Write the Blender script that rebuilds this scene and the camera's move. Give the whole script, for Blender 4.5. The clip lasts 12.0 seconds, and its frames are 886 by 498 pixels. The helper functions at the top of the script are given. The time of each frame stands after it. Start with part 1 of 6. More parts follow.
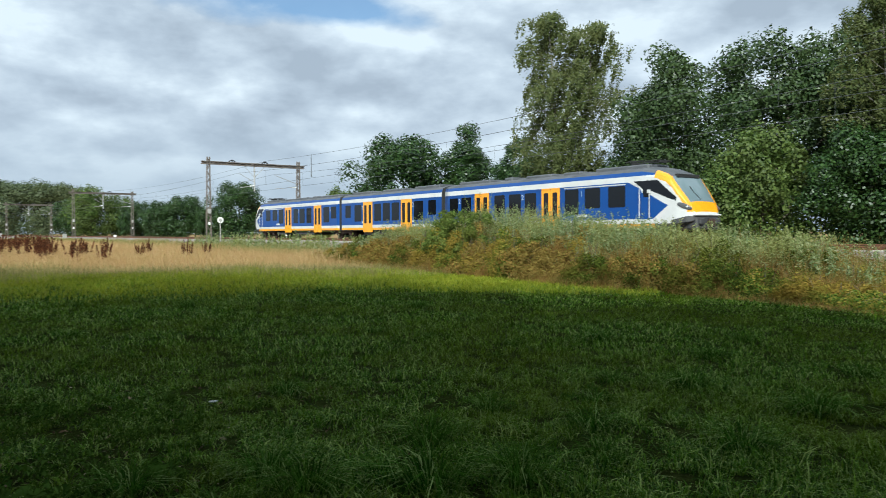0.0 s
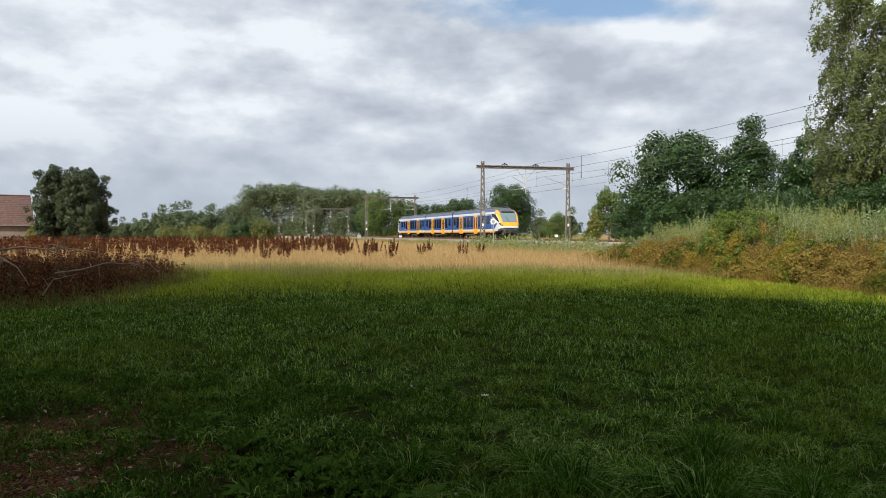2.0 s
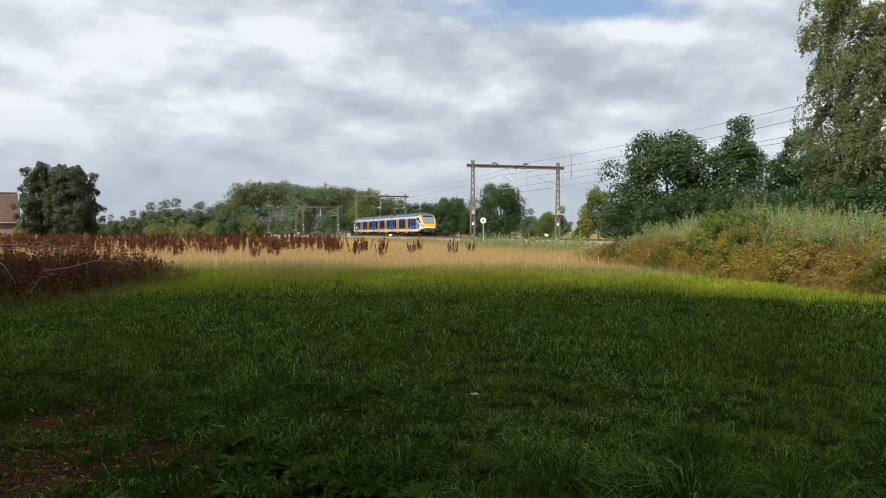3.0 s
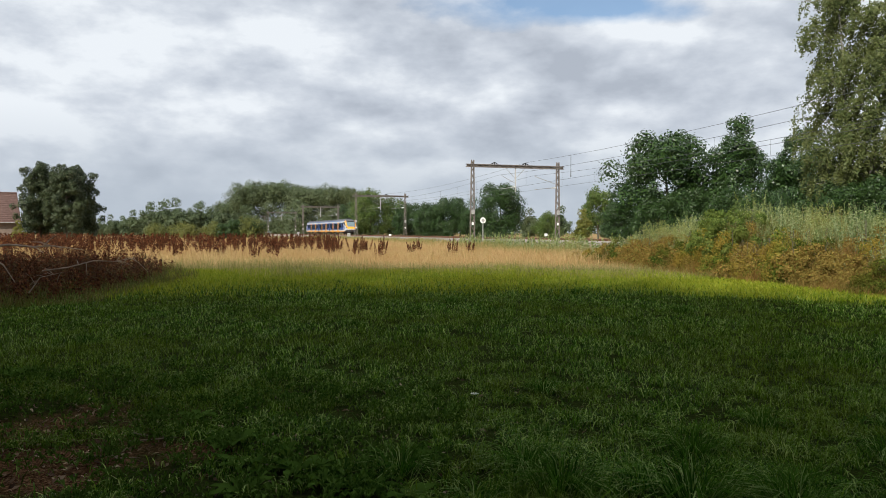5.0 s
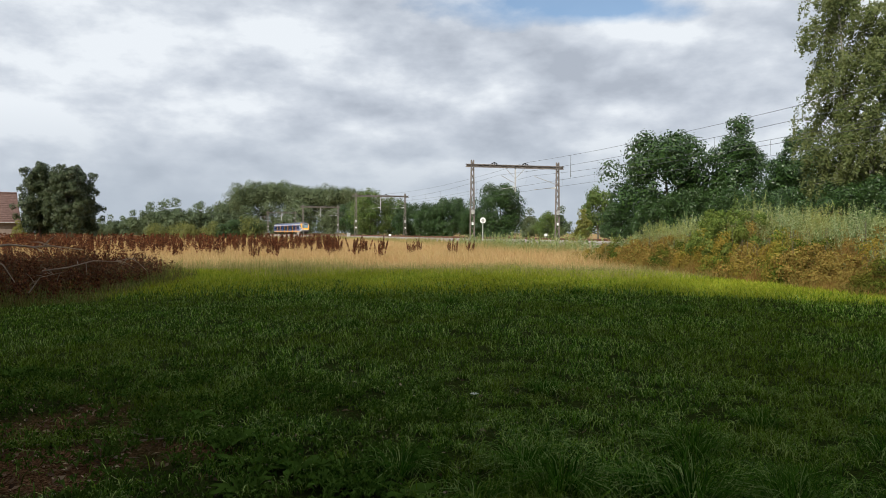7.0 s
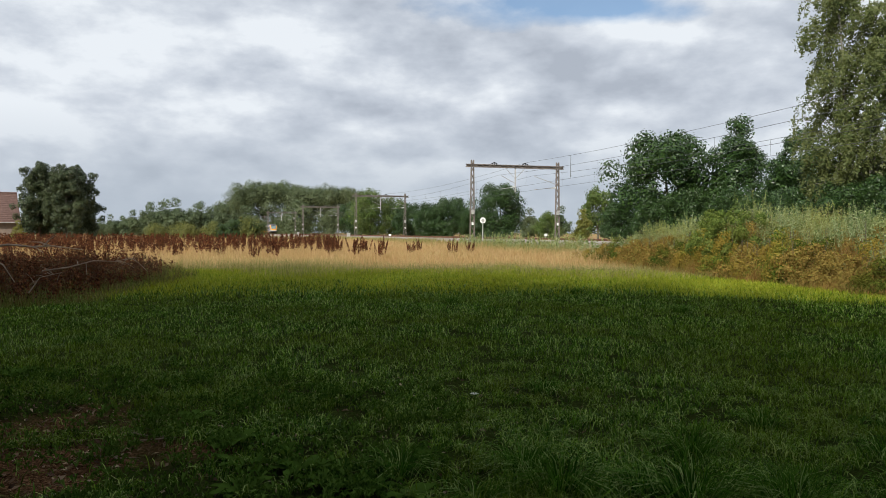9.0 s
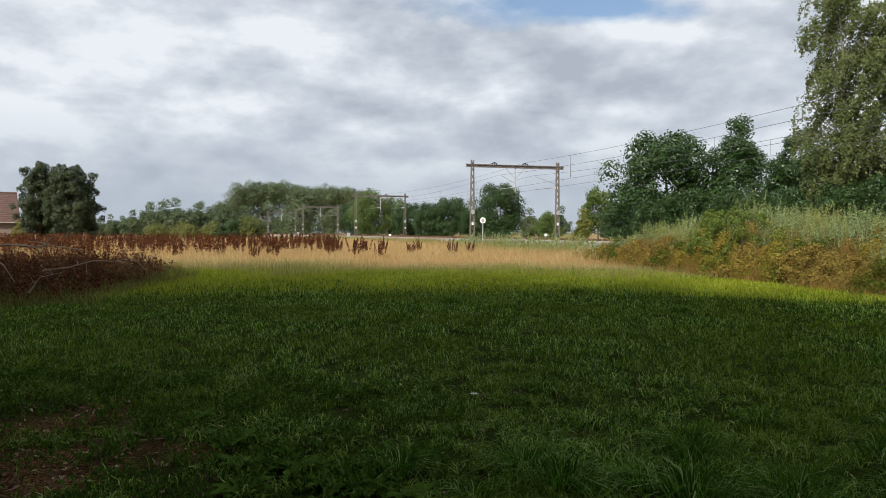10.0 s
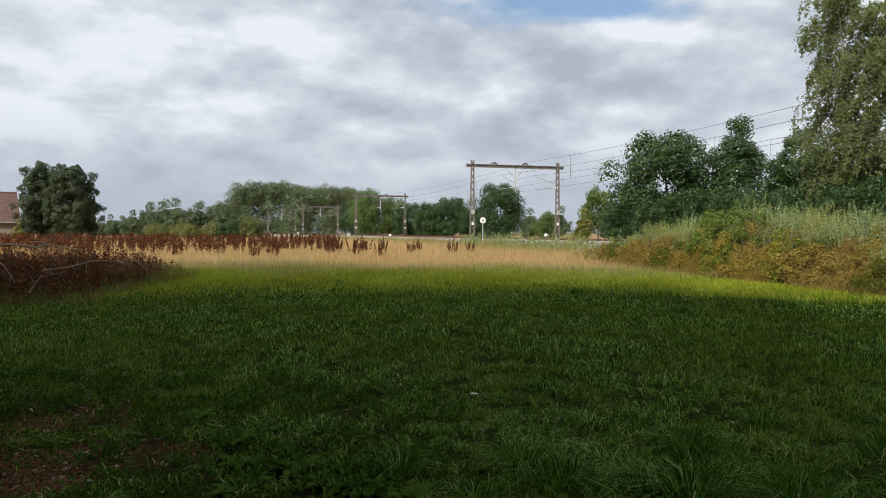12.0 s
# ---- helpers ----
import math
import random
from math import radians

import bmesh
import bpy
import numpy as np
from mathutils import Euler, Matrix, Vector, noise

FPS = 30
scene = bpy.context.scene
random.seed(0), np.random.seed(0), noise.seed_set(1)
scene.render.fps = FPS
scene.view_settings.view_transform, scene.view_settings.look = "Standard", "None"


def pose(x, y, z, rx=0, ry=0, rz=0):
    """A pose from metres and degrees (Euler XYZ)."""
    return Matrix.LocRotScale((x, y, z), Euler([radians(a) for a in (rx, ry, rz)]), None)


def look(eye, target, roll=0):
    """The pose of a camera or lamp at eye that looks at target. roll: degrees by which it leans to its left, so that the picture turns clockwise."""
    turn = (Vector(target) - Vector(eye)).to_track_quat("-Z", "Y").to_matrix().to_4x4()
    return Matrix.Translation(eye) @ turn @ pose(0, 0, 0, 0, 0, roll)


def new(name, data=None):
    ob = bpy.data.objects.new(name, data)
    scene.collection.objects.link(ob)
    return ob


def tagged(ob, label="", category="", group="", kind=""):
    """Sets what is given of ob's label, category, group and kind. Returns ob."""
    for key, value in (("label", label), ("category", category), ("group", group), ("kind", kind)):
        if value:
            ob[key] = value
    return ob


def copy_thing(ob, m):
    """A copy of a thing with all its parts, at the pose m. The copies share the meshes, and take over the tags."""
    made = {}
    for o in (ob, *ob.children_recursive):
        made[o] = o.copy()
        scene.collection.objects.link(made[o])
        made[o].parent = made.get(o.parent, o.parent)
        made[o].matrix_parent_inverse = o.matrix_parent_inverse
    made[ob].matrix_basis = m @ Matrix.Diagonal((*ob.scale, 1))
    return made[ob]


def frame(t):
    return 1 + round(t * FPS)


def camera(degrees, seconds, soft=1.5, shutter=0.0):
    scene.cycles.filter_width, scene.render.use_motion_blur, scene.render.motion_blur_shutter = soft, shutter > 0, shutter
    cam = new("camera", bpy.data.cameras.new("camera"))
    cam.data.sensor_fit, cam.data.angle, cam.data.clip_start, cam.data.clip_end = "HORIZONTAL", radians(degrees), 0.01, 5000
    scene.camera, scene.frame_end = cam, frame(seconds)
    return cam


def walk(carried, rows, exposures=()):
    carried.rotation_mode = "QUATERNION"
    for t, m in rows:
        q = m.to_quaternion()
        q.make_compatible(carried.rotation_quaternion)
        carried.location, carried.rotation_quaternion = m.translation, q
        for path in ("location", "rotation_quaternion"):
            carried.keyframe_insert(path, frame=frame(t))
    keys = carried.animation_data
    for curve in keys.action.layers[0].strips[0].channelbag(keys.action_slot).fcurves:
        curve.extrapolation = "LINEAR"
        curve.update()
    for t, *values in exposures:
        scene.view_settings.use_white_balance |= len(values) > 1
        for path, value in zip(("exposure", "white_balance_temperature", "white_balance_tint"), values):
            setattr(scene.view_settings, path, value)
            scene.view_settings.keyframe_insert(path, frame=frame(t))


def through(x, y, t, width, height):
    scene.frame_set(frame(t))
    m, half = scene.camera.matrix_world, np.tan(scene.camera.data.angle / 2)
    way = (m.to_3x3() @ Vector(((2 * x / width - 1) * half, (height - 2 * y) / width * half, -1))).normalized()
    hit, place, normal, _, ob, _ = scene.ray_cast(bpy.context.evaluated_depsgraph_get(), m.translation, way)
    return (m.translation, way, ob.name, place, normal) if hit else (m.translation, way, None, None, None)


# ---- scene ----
# ---------------------------------------------------------------- camera
EYE = 1.65
RAIL = 1.13
cam = camera(61.67, 12.0, soft=0.75, shutter=0.15)
TURNS = [  # seconds, yaw, pitch, roll
    (0.0, -19.76, -1.26, 0.15), (0.5, -11.33, -1.12, -0.05), (1.0, -4.76, -1.09, 0.14), (1.5, -0.29, -1.05, 0.07),
    (2.0, 0.80, -1.14, 0.03), (2.5, 0.05, -1.25, -0.12), (3.0, 0.03, -1.23, -0.13), (5.0, 0.01, -1.245, -0.13),
    (7.0, 0.0, -1.24, -0.13), (12.0, 0.0, -1.245, -0.16)]
walk(cam, [(t, pose(0, 0, EYE, 90 + p, r, y)) for t, y, p, r in TURNS],
     [(0.0, 0.06, 5680, 0), (0.5, 0.06, 5800, 1), (1.0, 0.06, 5980, 3), (2.0, 0.04, 6230, 8), (5.0, 0.03, 6250, 8), (12.0, -0.02, 6220, 8)])

# ---------------------------------------------------------------- sky and sun
SUN_ELEV, SUN_TURN = 33.0, 211.0      # degrees; turn clockwise from +y


def make_world():
    w = bpy.data.worlds.new("sky")
    scene.world = w
    w.use_nodes = True
    nt = w.node_tree
    nt.nodes.clear()
    N, L = nt.nodes.new, nt.links.new

    def math_node(op, a, b=None, c=None):
        n = N("ShaderNodeMath")
        n.operation = op
        for i, v in enumerate((a, b, c)):
            if v is None:
                continue
            if isinstance(v, (int, float)):
                n.inputs[i].default_value = v
            else:
                L(v, n.inputs[i])
        return n.outputs[0]

    sky = N("ShaderNodeTexSky")
    sky.sky_type, sky.sun_disc = "NISHITA", False
    sky.sun_elevation, sky.sun_rotation = radians(SUN_ELEV), radians(SUN_TURN)
    bsky = N("ShaderNodeBackground")
    bsky.inputs[1].default_value = 0.12
    L(sky.outputs[0], bsky.inputs[0])
    tc = N("ShaderNodeTexCoord")
    sep = N("ShaderNodeSeparateXYZ")
    L(tc.outputs["Generated"], sep.inputs[0])
    up = math_node("MAXIMUM", math_node("ADD", sep.outputs[2], 0.38), 0.1)
    px, py = math_node("DIVIDE", sep.outputs[0], up), math_node("DIVIDE", sep.outputs[1], up)
    com = N("ShaderNodeCombineXYZ")
    L(px, com.inputs[0]), L(py, com.inputs[1])

    def cloud_noise(scale, detail, rough, offset, distort=0.0, flat=None):
        m = N("ShaderNodeMapping")
        m.inputs["Location"].default_value = offset
        if flat:
            m.inputs["Scale"].default_value = (1, 1, flat)
        L(tc.outputs["Generated"] if flat else com.outputs[0], m.inputs[0])
        n = N("ShaderNodeTexNoise")
        n.inputs["Scale"].default_value, n.inputs["Detail"].default_value = scale, detail
        n.inputs["Roughness"].default_value, n.inputs["Distortion"].default_value = rough, distort
        L(m.outputs[0], n.inputs["Vector"])
        return n.outputs["Fac"]

    def ramp(fac, *stops):
        r = N("ShaderNodeValToRGB")
        el = r.color_ramp.elements
        while len(el) < len(stops):
            el.new(0.5)
        for e, (p, c) in zip(el, stops):
            e.position, e.color = p, (*c, 1) if len(c) == 3 else c
        L(fac, r.inputs[0])
        return r.outputs[0]

    big = cloud_noise(1.4, 3.0, 0.5, CLOUD_A)
    body = cloud_noise(6.6, 7.0, 0.53, CLOUD_B, 0.0, 2.1)
    above = cloud_noise(6.6, 7.0, 0.53, (CLOUD_B[0], CLOUD_B[1], CLOUD_B[2] + 0.05), 0.0, 2.1)
    puff = math_node("ABSOLUTE", math_node("SUBTRACT", cloud_noise(6.5, 4.0, 0.45, (5.2, 0.7, 0), 0.0, 3.0), 0.5))
    mix = math_node("ADD", math_node("MULTIPLY", big, 0.52), math_node("MULTIPLY", body, 0.43))
    mix = math_node("ADD", mix, math_node("MULTIPLY", puff, 0.22))
    # heaped clouds: bright upper edges over grey undersides
    mix = math_node("ADD", mix, math_node("MULTIPLY", math_node("SUBTRACT", body, above), 0.42))
    # one compact grey cloud below the blue opening
    grey = N("ShaderNodeMapping")
    grey.vector_type = "TEXTURE"
    grey.inputs["Location"].default_value, grey.inputs["Scale"].default_value = GREY_CLOUD, (0.85, 1.1, 1)
    L(com.outputs[0], grey.inputs[0])
    gfar = N("ShaderNodeVectorMath")
    gfar.operation = "LENGTH"
    L(grey.outputs[0], gfar.inputs[0])
    gnear = math_node("ADD", gfar.outputs["Value"], math_node("MULTIPLY", math_node("SUBTRACT", above, 0.5), 0.25))
    mix = math_node("SUBTRACT", mix, math_node("MULTIPLY", ramp(gnear, (0.02, (1, 1, 1)), (0.15, (0, 0, 0))), 0.10))
    # brighter overhead than near the horizon
    mix = math_node("ADD", mix, math_node("MULTIPLY", math_node("MINIMUM", sep.outputs[2], 0.5), 0.25))
    tone = ramp(mix, (0.38, (0.45, 0.48, 0.54)), (0.47, (0.56, 0.59, 0.65)), (0.55, (0.68, 0.705, 0.755)),
                (0.64, (0.86, 0.875, 0.90)))
    haze = N("ShaderNodeMix")
    haze.data_type = "RGBA"
    L(ramp(sep.outputs[2], (0.0, (1, 1, 1)), (0.15, (0, 0, 0))), haze.inputs[0])
    L(tone, haze.inputs[6])
    haze.inputs[7].default_value = (0.47, 0.515, 0.575, 1)
    tone = haze.outputs[2]
    bcloud = N("ShaderNodeBackground")
    L(tone, bcloud.inputs[0])
    bcloud.inputs[1].default_value = 1.0
    # one small opening in the cloud where blue shows through
    gap = N("ShaderNodeMapping")
    gap.vector_type = "TEXTURE"
    gap.inputs["Location"].default_value, gap.inputs["Scale"].default_value = BLUE_GAP, (2.1, 0.72, 1)
    L(com.outputs[0], gap.inputs[0])
    far = N("ShaderNodeVectorMath")
    far.operation = "LENGTH"
    L(gap.outputs[0], far.inputs[0])
    warp = math_node("MULTIPLY", math_node("SUBTRACT", body, 0.5), 0.28)
    near = math_node("ADD", far.outputs["Value"], warp)
    hole = ramp(near, (0.05, (0.06, 0.06, 0.06)), (0.13, (1, 1, 1)))
    mixs = N("ShaderNodeMixShader")
    L(hole, mixs.inputs[0]), L(bsky.outputs[0], mixs.inputs[1]), L(bcloud.outputs[0], mixs.inputs[2])
    out = N("ShaderNodeOutputWorld")
    L(mixs.outputs[0], out.inputs[0])


CLOUD_A, CLOUD_B, BLUE_GAP, GREY_CLOUD = (3.1, 1.7, 0.0), (0.4, 2.2, 0.0), (0.235, 1.405, 0.0), (0.221, 1.56, 0.0)
make_world()
sun_data = bpy.data.lights.new("sun", "SUN")
sun_data.energy, sun_data.angle, sun_data.color = 5.6, radians(0.8), (1.0, 0.93, 0.82)
sun = new("sun", sun_data)
_a = radians(SUN_TURN)
SUN_DIR = Vector((math.sin(_a) * math.cos(radians(SUN_ELEV)), math.cos(_a) * math.cos(radians(SUN_ELEV)), math.sin(radians(SUN_ELEV))))
sun.matrix_world = look(SUN_DIR * 300, (0, 0, 0))

# ---------------------------------------------------------------- materials


class Nodes:
    """A small builder for node materials."""

    def __init__(self, name):
        self.m = bpy.data.materials.new(name)
        self.m.use_nodes = True
        self.nt = self.m.node_tree
        self.nt.nodes.clear()
        self.geo = self.nt.nodes.new("ShaderNodeNewGeometry")

    def add(self, kind, **inputs):
        n = self.nt.nodes.new(kind)
        for k, v in inputs.items():
            key = k.replace("_", " ")
            if isinstance(v, bpy.types.NodeSocket):
                self.nt.links.new(v, n.inputs[key])
            else:
                n.inputs[key].default_value = v
        return n

    def link(self, a, b):
        self.nt.links.new(a, b)

    def noise(self, scale, detail=4, rough=0.55, vector=None):
        n = self.add("ShaderNodeTexNoise", Scale=scale, Detail=detail, Roughness=rough)
        self.link(vector or self.geo.outputs["Position"], n.inputs["Vector"])
        return n.outputs["Fac"]

    def local(self):
        return self.add("ShaderNodeTexCoord").outputs["Object"]

    def ramp(self, fac, stops):
        r = self.add("ShaderNodeValToRGB")
        el = r.color_ramp.elements
        while len(el) < len(stops):
            el.new(0.5)
        for e, (p, c) in zip(el, stops):
            e.position, e.color = p, (*c, 1)
        self.link(fac, r.inputs[0])
        return r.outputs[0]

    def mix(self, fac, a, b, blend="MIX"):
        n = self.nt.nodes.new("ShaderNodeMix")
        n.data_type, n.blend_type = "RGBA", blend
        for i, v in ((0, fac), (6, a), (7, b)):
            if isinstance(v, bpy.types.NodeSocket):
                self.link(v, n.inputs[i])
            else:
                n.inputs[i].default_value = v if i == 0 else (*v, 1)
        return n.outputs[2]

    def math(self, op, a, b=0.0):
        n = self.nt.nodes.new("ShaderNodeMath")
        n.operation = op
        for i, v in enumerate((a, b)):
            if isinstance(v, bpy.types.NodeSocket):
                self.link(v, n.inputs[i])
            else:
                n.inputs[i].default_value = v
        return n.outputs[0]

    def bump(self, height, strength, distance):
        return self.add("ShaderNodeBump", Height=height, Strength=strength, Distance=distance).outputs[0]

    def surface(self, color, rough=0.6, metal=0.0, normal=None, spec=0.5, coat=0.0):
        b = self.add("ShaderNodeBsdfPrincipled")
        for key, v in (("Base Color", color), ("Roughness", rough), ("Metallic", metal), ("Specular IOR Level", spec), ("Coat Weight", coat)):
            if isinstance(v, bpy.types.NodeSocket):
                self.link(v, b.inputs[key])
            else:
                b.inputs[key].default_value = (*v, 1) if key == "Base Color" else v
        if normal:
            self.link(normal, b.inputs["Normal"])
        return b

    def out(self, shader):
        o = self.add("ShaderNodeOutputMaterial")
        self.link(shader.outputs[0], o.inputs[0])
        return self.m


def worn(name, a, b, scale=3.0, rough=0.6, metal=0.0, bump=0.2, fine=40.0, coat=0.0, spec=0.5):
    """Two-tone surface with grain at two scales."""
    n = Nodes(name)
    v = n.local()
    f1, f2 = n.noise(scale, 5, 0.6, v), n.noise(fine, 3, 0.6, v)
    col = n.ramp(n.math("ADD", n.math("MULTIPLY", f1, 0.7), n.math("MULTIPLY", f2, 0.3)), [(0.35, a), (0.65, b)])
    r = n.math("ADD", n.math("MULTIPLY", f2, 0.25), rough - 0.12)
    return n.out(n.surface(col, r, metal, n.bump(f2, bump, 0.01), spec, coat))


def leafy(name, cols, through=0.35, patch=0.25, tint=(0.10, 0.09, 0.03), rough=0.5, spec=0.35):
    """Leaves or blades: colour varies from piece to piece and in patches; some light passes through."""
    n = Nodes(name)
    stops = [((i + 0.5) / len(cols), c) for i, c in enumerate(cols)]
    col = n.ramp(n.geo.outputs["Random Per Island"], stops)
    pf = n.ramp(n.noise(patch, 3), [(0.42, (0, 0, 0)), (0.62, (1, 1, 1))])
    col = n.mix(n.math("MULTIPLY", pf, 0.65), col, tint)
    a = n.surface(col, rough, 0, None, spec)
    t = n.add("ShaderNodeBsdfTranslucent")
    bright = n.mix(0.5, col, (1.0, 0.95, 0.25), "MULTIPLY")
    n.link(bright, t.inputs[0])
    m = n.add("ShaderNodeMixShader", Fac=through)
    n.link(a.outputs[0], m.inputs[1]), n.link(t.outputs[0], m.inputs[2])
    return n.out(m)


M = {}
M["oak_leaf"] = leafy("oak_leaf", [(0.013, 0.034, 0.008), (0.028, 0.066, 0.013), (0.056, 0.108, 0.024)], 0.2, 0.3, (0.032, 0.062, 0.012), 0.42, 0.45)
M["birch_leaf"] = leafy("birch_leaf", [(0.075, 0.105, 0.03), (0.115, 0.15, 0.045), (0.17, 0.19, 0.07)], 0.4, 0.4, (0.11, 0.12, 0.035))
M["light_leaf"] = leafy("light_leaf", [(0.055, 0.10, 0.02), (0.10, 0.16, 0.032), (0.16, 0.22, 0.055)], 0.35, 0.4, (0.09, 0.11, 0.03))
M["poplar_leaf"] = leafy("poplar_leaf", [(0.02, 0.036, 0.014), (0.045, 0.068, 0.028), (0.11, 0.13, 0.075)], 0.25, 0.2, (0.055, 0.07, 0.022))
# distant foliage: haze painted in as a lighter, greyer green
M["hazed_leaf"] = leafy("hazed_leaf", [(0.065, 0.095, 0.045), (0.09, 0.125, 0.06), (0.12, 0.155, 0.08)], 0.25, 0.03, (0.085, 0.10, 0.035))
M["willow_leaf"] = leafy("willow_leaf", [(0.075, 0.11, 0.05), (0.105, 0.14, 0.068), (0.15, 0.18, 0.09)], 0.3, 0.3, (0.10, 0.12, 0.055))
M["yellow_leaf"] = leafy("yellow_leaf", [(0.14, 0.17, 0.03), (0.19, 0.22, 0.04), (0.25, 0.26, 0.06)], 0.4, 0.3, (0.18, 0.17, 0.04))
M["hedge_leaf"] = leafy("hedge_leaf", [(0.07, 0.095, 0.022), (0.12, 0.14, 0.034), (0.19, 0.20, 0.06)], 0.35, 0.1, (0.16, 0.16, 0.04))
M["alder_leaf"] = leafy("alder_leaf", [(0.024, 0.05, 0.014), (0.05, 0.09, 0.025), (0.09, 0.135, 0.05)], 0.28, 0.3, (0.055, 0.085, 0.025), 0.42, 0.45)
M["bark"] = worn("bark", (0.05, 0.04, 0.03), (0.12, 0.10, 0.075), 4, 0.9, 0, 0.6, 30)
M["birch_bark"] = worn("birch_bark", (0.10, 0.085, 0.07), (0.30, 0.28, 0.25), 5, 0.8, 0, 0.3, 30)
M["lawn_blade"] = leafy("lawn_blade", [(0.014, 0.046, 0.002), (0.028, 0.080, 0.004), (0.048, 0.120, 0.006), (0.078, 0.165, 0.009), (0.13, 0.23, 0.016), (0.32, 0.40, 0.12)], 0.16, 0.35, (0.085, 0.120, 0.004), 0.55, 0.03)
M["dry_blade"] = leafy("dry_blade", [(0.36, 0.24, 0.115), (0.50, 0.345, 0.17), (0.62, 0.46, 0.25), (0.45, 0.37, 0.16)], 0.35, 0.12, (0.48, 0.29, 0.14), 0.7, 0.2)
M["mixed_blade"] = leafy("mixed_blade", [(0.16, 0.19, 0.05), (0.22, 0.23, 0.07), (0.34, 0.29, 0.12), (0.40, 0.32, 0.15)], 0.4, 0.3, (0.24, 0.22, 0.08), 0.6, 0.2)
M["dock"] = leafy("dock", [(0.022, 0.008, 0.005), (0.060, 0.017, 0.009), (0.125, 0.036, 0.016), (0.20, 0.085, 0.035)], 0.25, 0.4, (0.075, 0.032, 0.015), 0.8, 0.1)
M["bramble"] = leafy("bramble", [(0.06, 0.11, 0.018), (0.11, 0.17, 0.026), (0.19, 0.22, 0.035), (0.32, 0.26, 0.055)], 0.38, 0.6, (0.34, 0.21, 0.045), 0.65, 0.0)
M["mugwort"] = leafy("mugwort", [(0.11, 0.165, 0.06), (0.20, 0.26, 0.11), (0.34, 0.38, 0.21)], 0.35, 0.4, (0.28, 0.28, 0.08), 0.65, 0.1)
M["blue"] = worn("blue", (0.001, 0.045, 0.215), (0.002, 0.056, 0.26), 0.8, 0.34, 0, 0.02, 30, 0.2)
M["dark_blue"] = worn("dark_blue", (0.012, 0.03, 0.11), (0.016, 0.04, 0.14), 0.8, 0.32, 0, 0.02, 30, 0.4)
M["white"] = worn("white", (0.50, 0.50, 0.49), (0.62, 0.62, 0.61), 0.7, 0.36, 0, 0.02, 30, 0.4)
M["yellow"] = worn("yellow", (0.80, 0.31, 0.005), (0.87, 0.37, 0.008), 0.8, 0.3, 0, 0.02, 30, 0.5)
M["roof_grey"] = worn("roof_grey", (0.06, 0.064, 0.072), (0.115, 0.12, 0.13), 1.2, 0.6, 0, 0.1, 20)
M["dark_grey"] = worn("dark_grey", (0.03, 0.03, 0.032), (0.06, 0.06, 0.062), 2, 0.6, 0, 0.2, 25)
M["rubber"] = worn("rubber", (0.012, 0.012, 0.012), (0.025, 0.025, 0.025), 3, 0.8, 0, 0.2, 30)
M["bogie"] = worn("bogie", (0.035, 0.022, 0.016), (0.08, 0.05, 0.035), 4, 0.85, 0.2, 0.4, 30)
M["steel"] = worn("steel", (0.35, 0.34, 0.33), (0.5, 0.49, 0.48), 4, 0.4, 0.8, 0.1, 30)
M["mast_steel"] = worn("mast_steel", (0.12, 0.10, 0.085), (0.21, 0.18, 0.155), 3, 0.75, 0.2, 0.3, 30)
M["galvanised"] = worn("galvanised", (0.36, 0.35, 0.33), (0.48, 0.47, 0.45), 3, 0.6, 0.3, 0.2, 30)
M["porcelain"] = worn("porcelain", (0.70, 0.70, 0.68), (0.82, 0.82, 0.80), 4, 0.35, 0, 0.05, 30)
M["rail_rust"] = worn("rail_rust", (0.10, 0.045, 0.025), (0.19, 0.09, 0.05), 2, 0.8, 0.3, 0.3, 40)
M["concrete"] = worn("concrete", (0.30, 0.28, 0.25), (0.44, 0.41, 0.37), 2, 0.85, 0, 0.3, 30)
M["wire"] = worn("wire", (0.07, 0.08, 0.08), (0.12, 0.125, 0.12), 3, 0.6, 0.4, 0.1, 30)


def glassy(name, tint, rough=0.06, spec=0.3):
    n = Nodes(name)
    b = n.surface(tint, rough, 0, None, spec, 0.0)
    return n.out(b)


M["window_glass"] = glassy("window_glass", (0.006, 0.007, 0.009), 0.08)
# windscreen: pale blue base paints in part of the reflected sky
M["screen_glass"] = glassy("screen_glass", (0.15, 0.20, 0.22), 0.05, 0.6)
M["lamp_glass"] = glassy("lamp_glass", (0.09, 0.09, 0.095), 0.12, 0.5)
M["door_glass"] = glassy("door_glass", (0.015, 0.010, 0.008), 0.1)


def glow(name, col, strength):
    n = Nodes(name)
    e = n.add("ShaderNodeEmission", Color=(*col, 1), Strength=strength)
    return n.out(e)


# ---------------------------------------------------------------- mesh helpers


def link_mesh(name, verts, faces, material, parent=None, label="", smooth=False):
    me = bpy.data.meshes.new(name)
    me.from_pydata([tuple(v) for v in verts], [], [tuple(f) for f in faces])
    for m in (material if isinstance(material, (list, tuple)) else [material]):
        me.materials.append(m)
    if smooth:
        me.polygons.foreach_set("use_smooth", [True] * len(me.polygons))
    ob = new(name, me)
    ob.parent = parent
    if label:
        tagged(ob, label)
    return ob


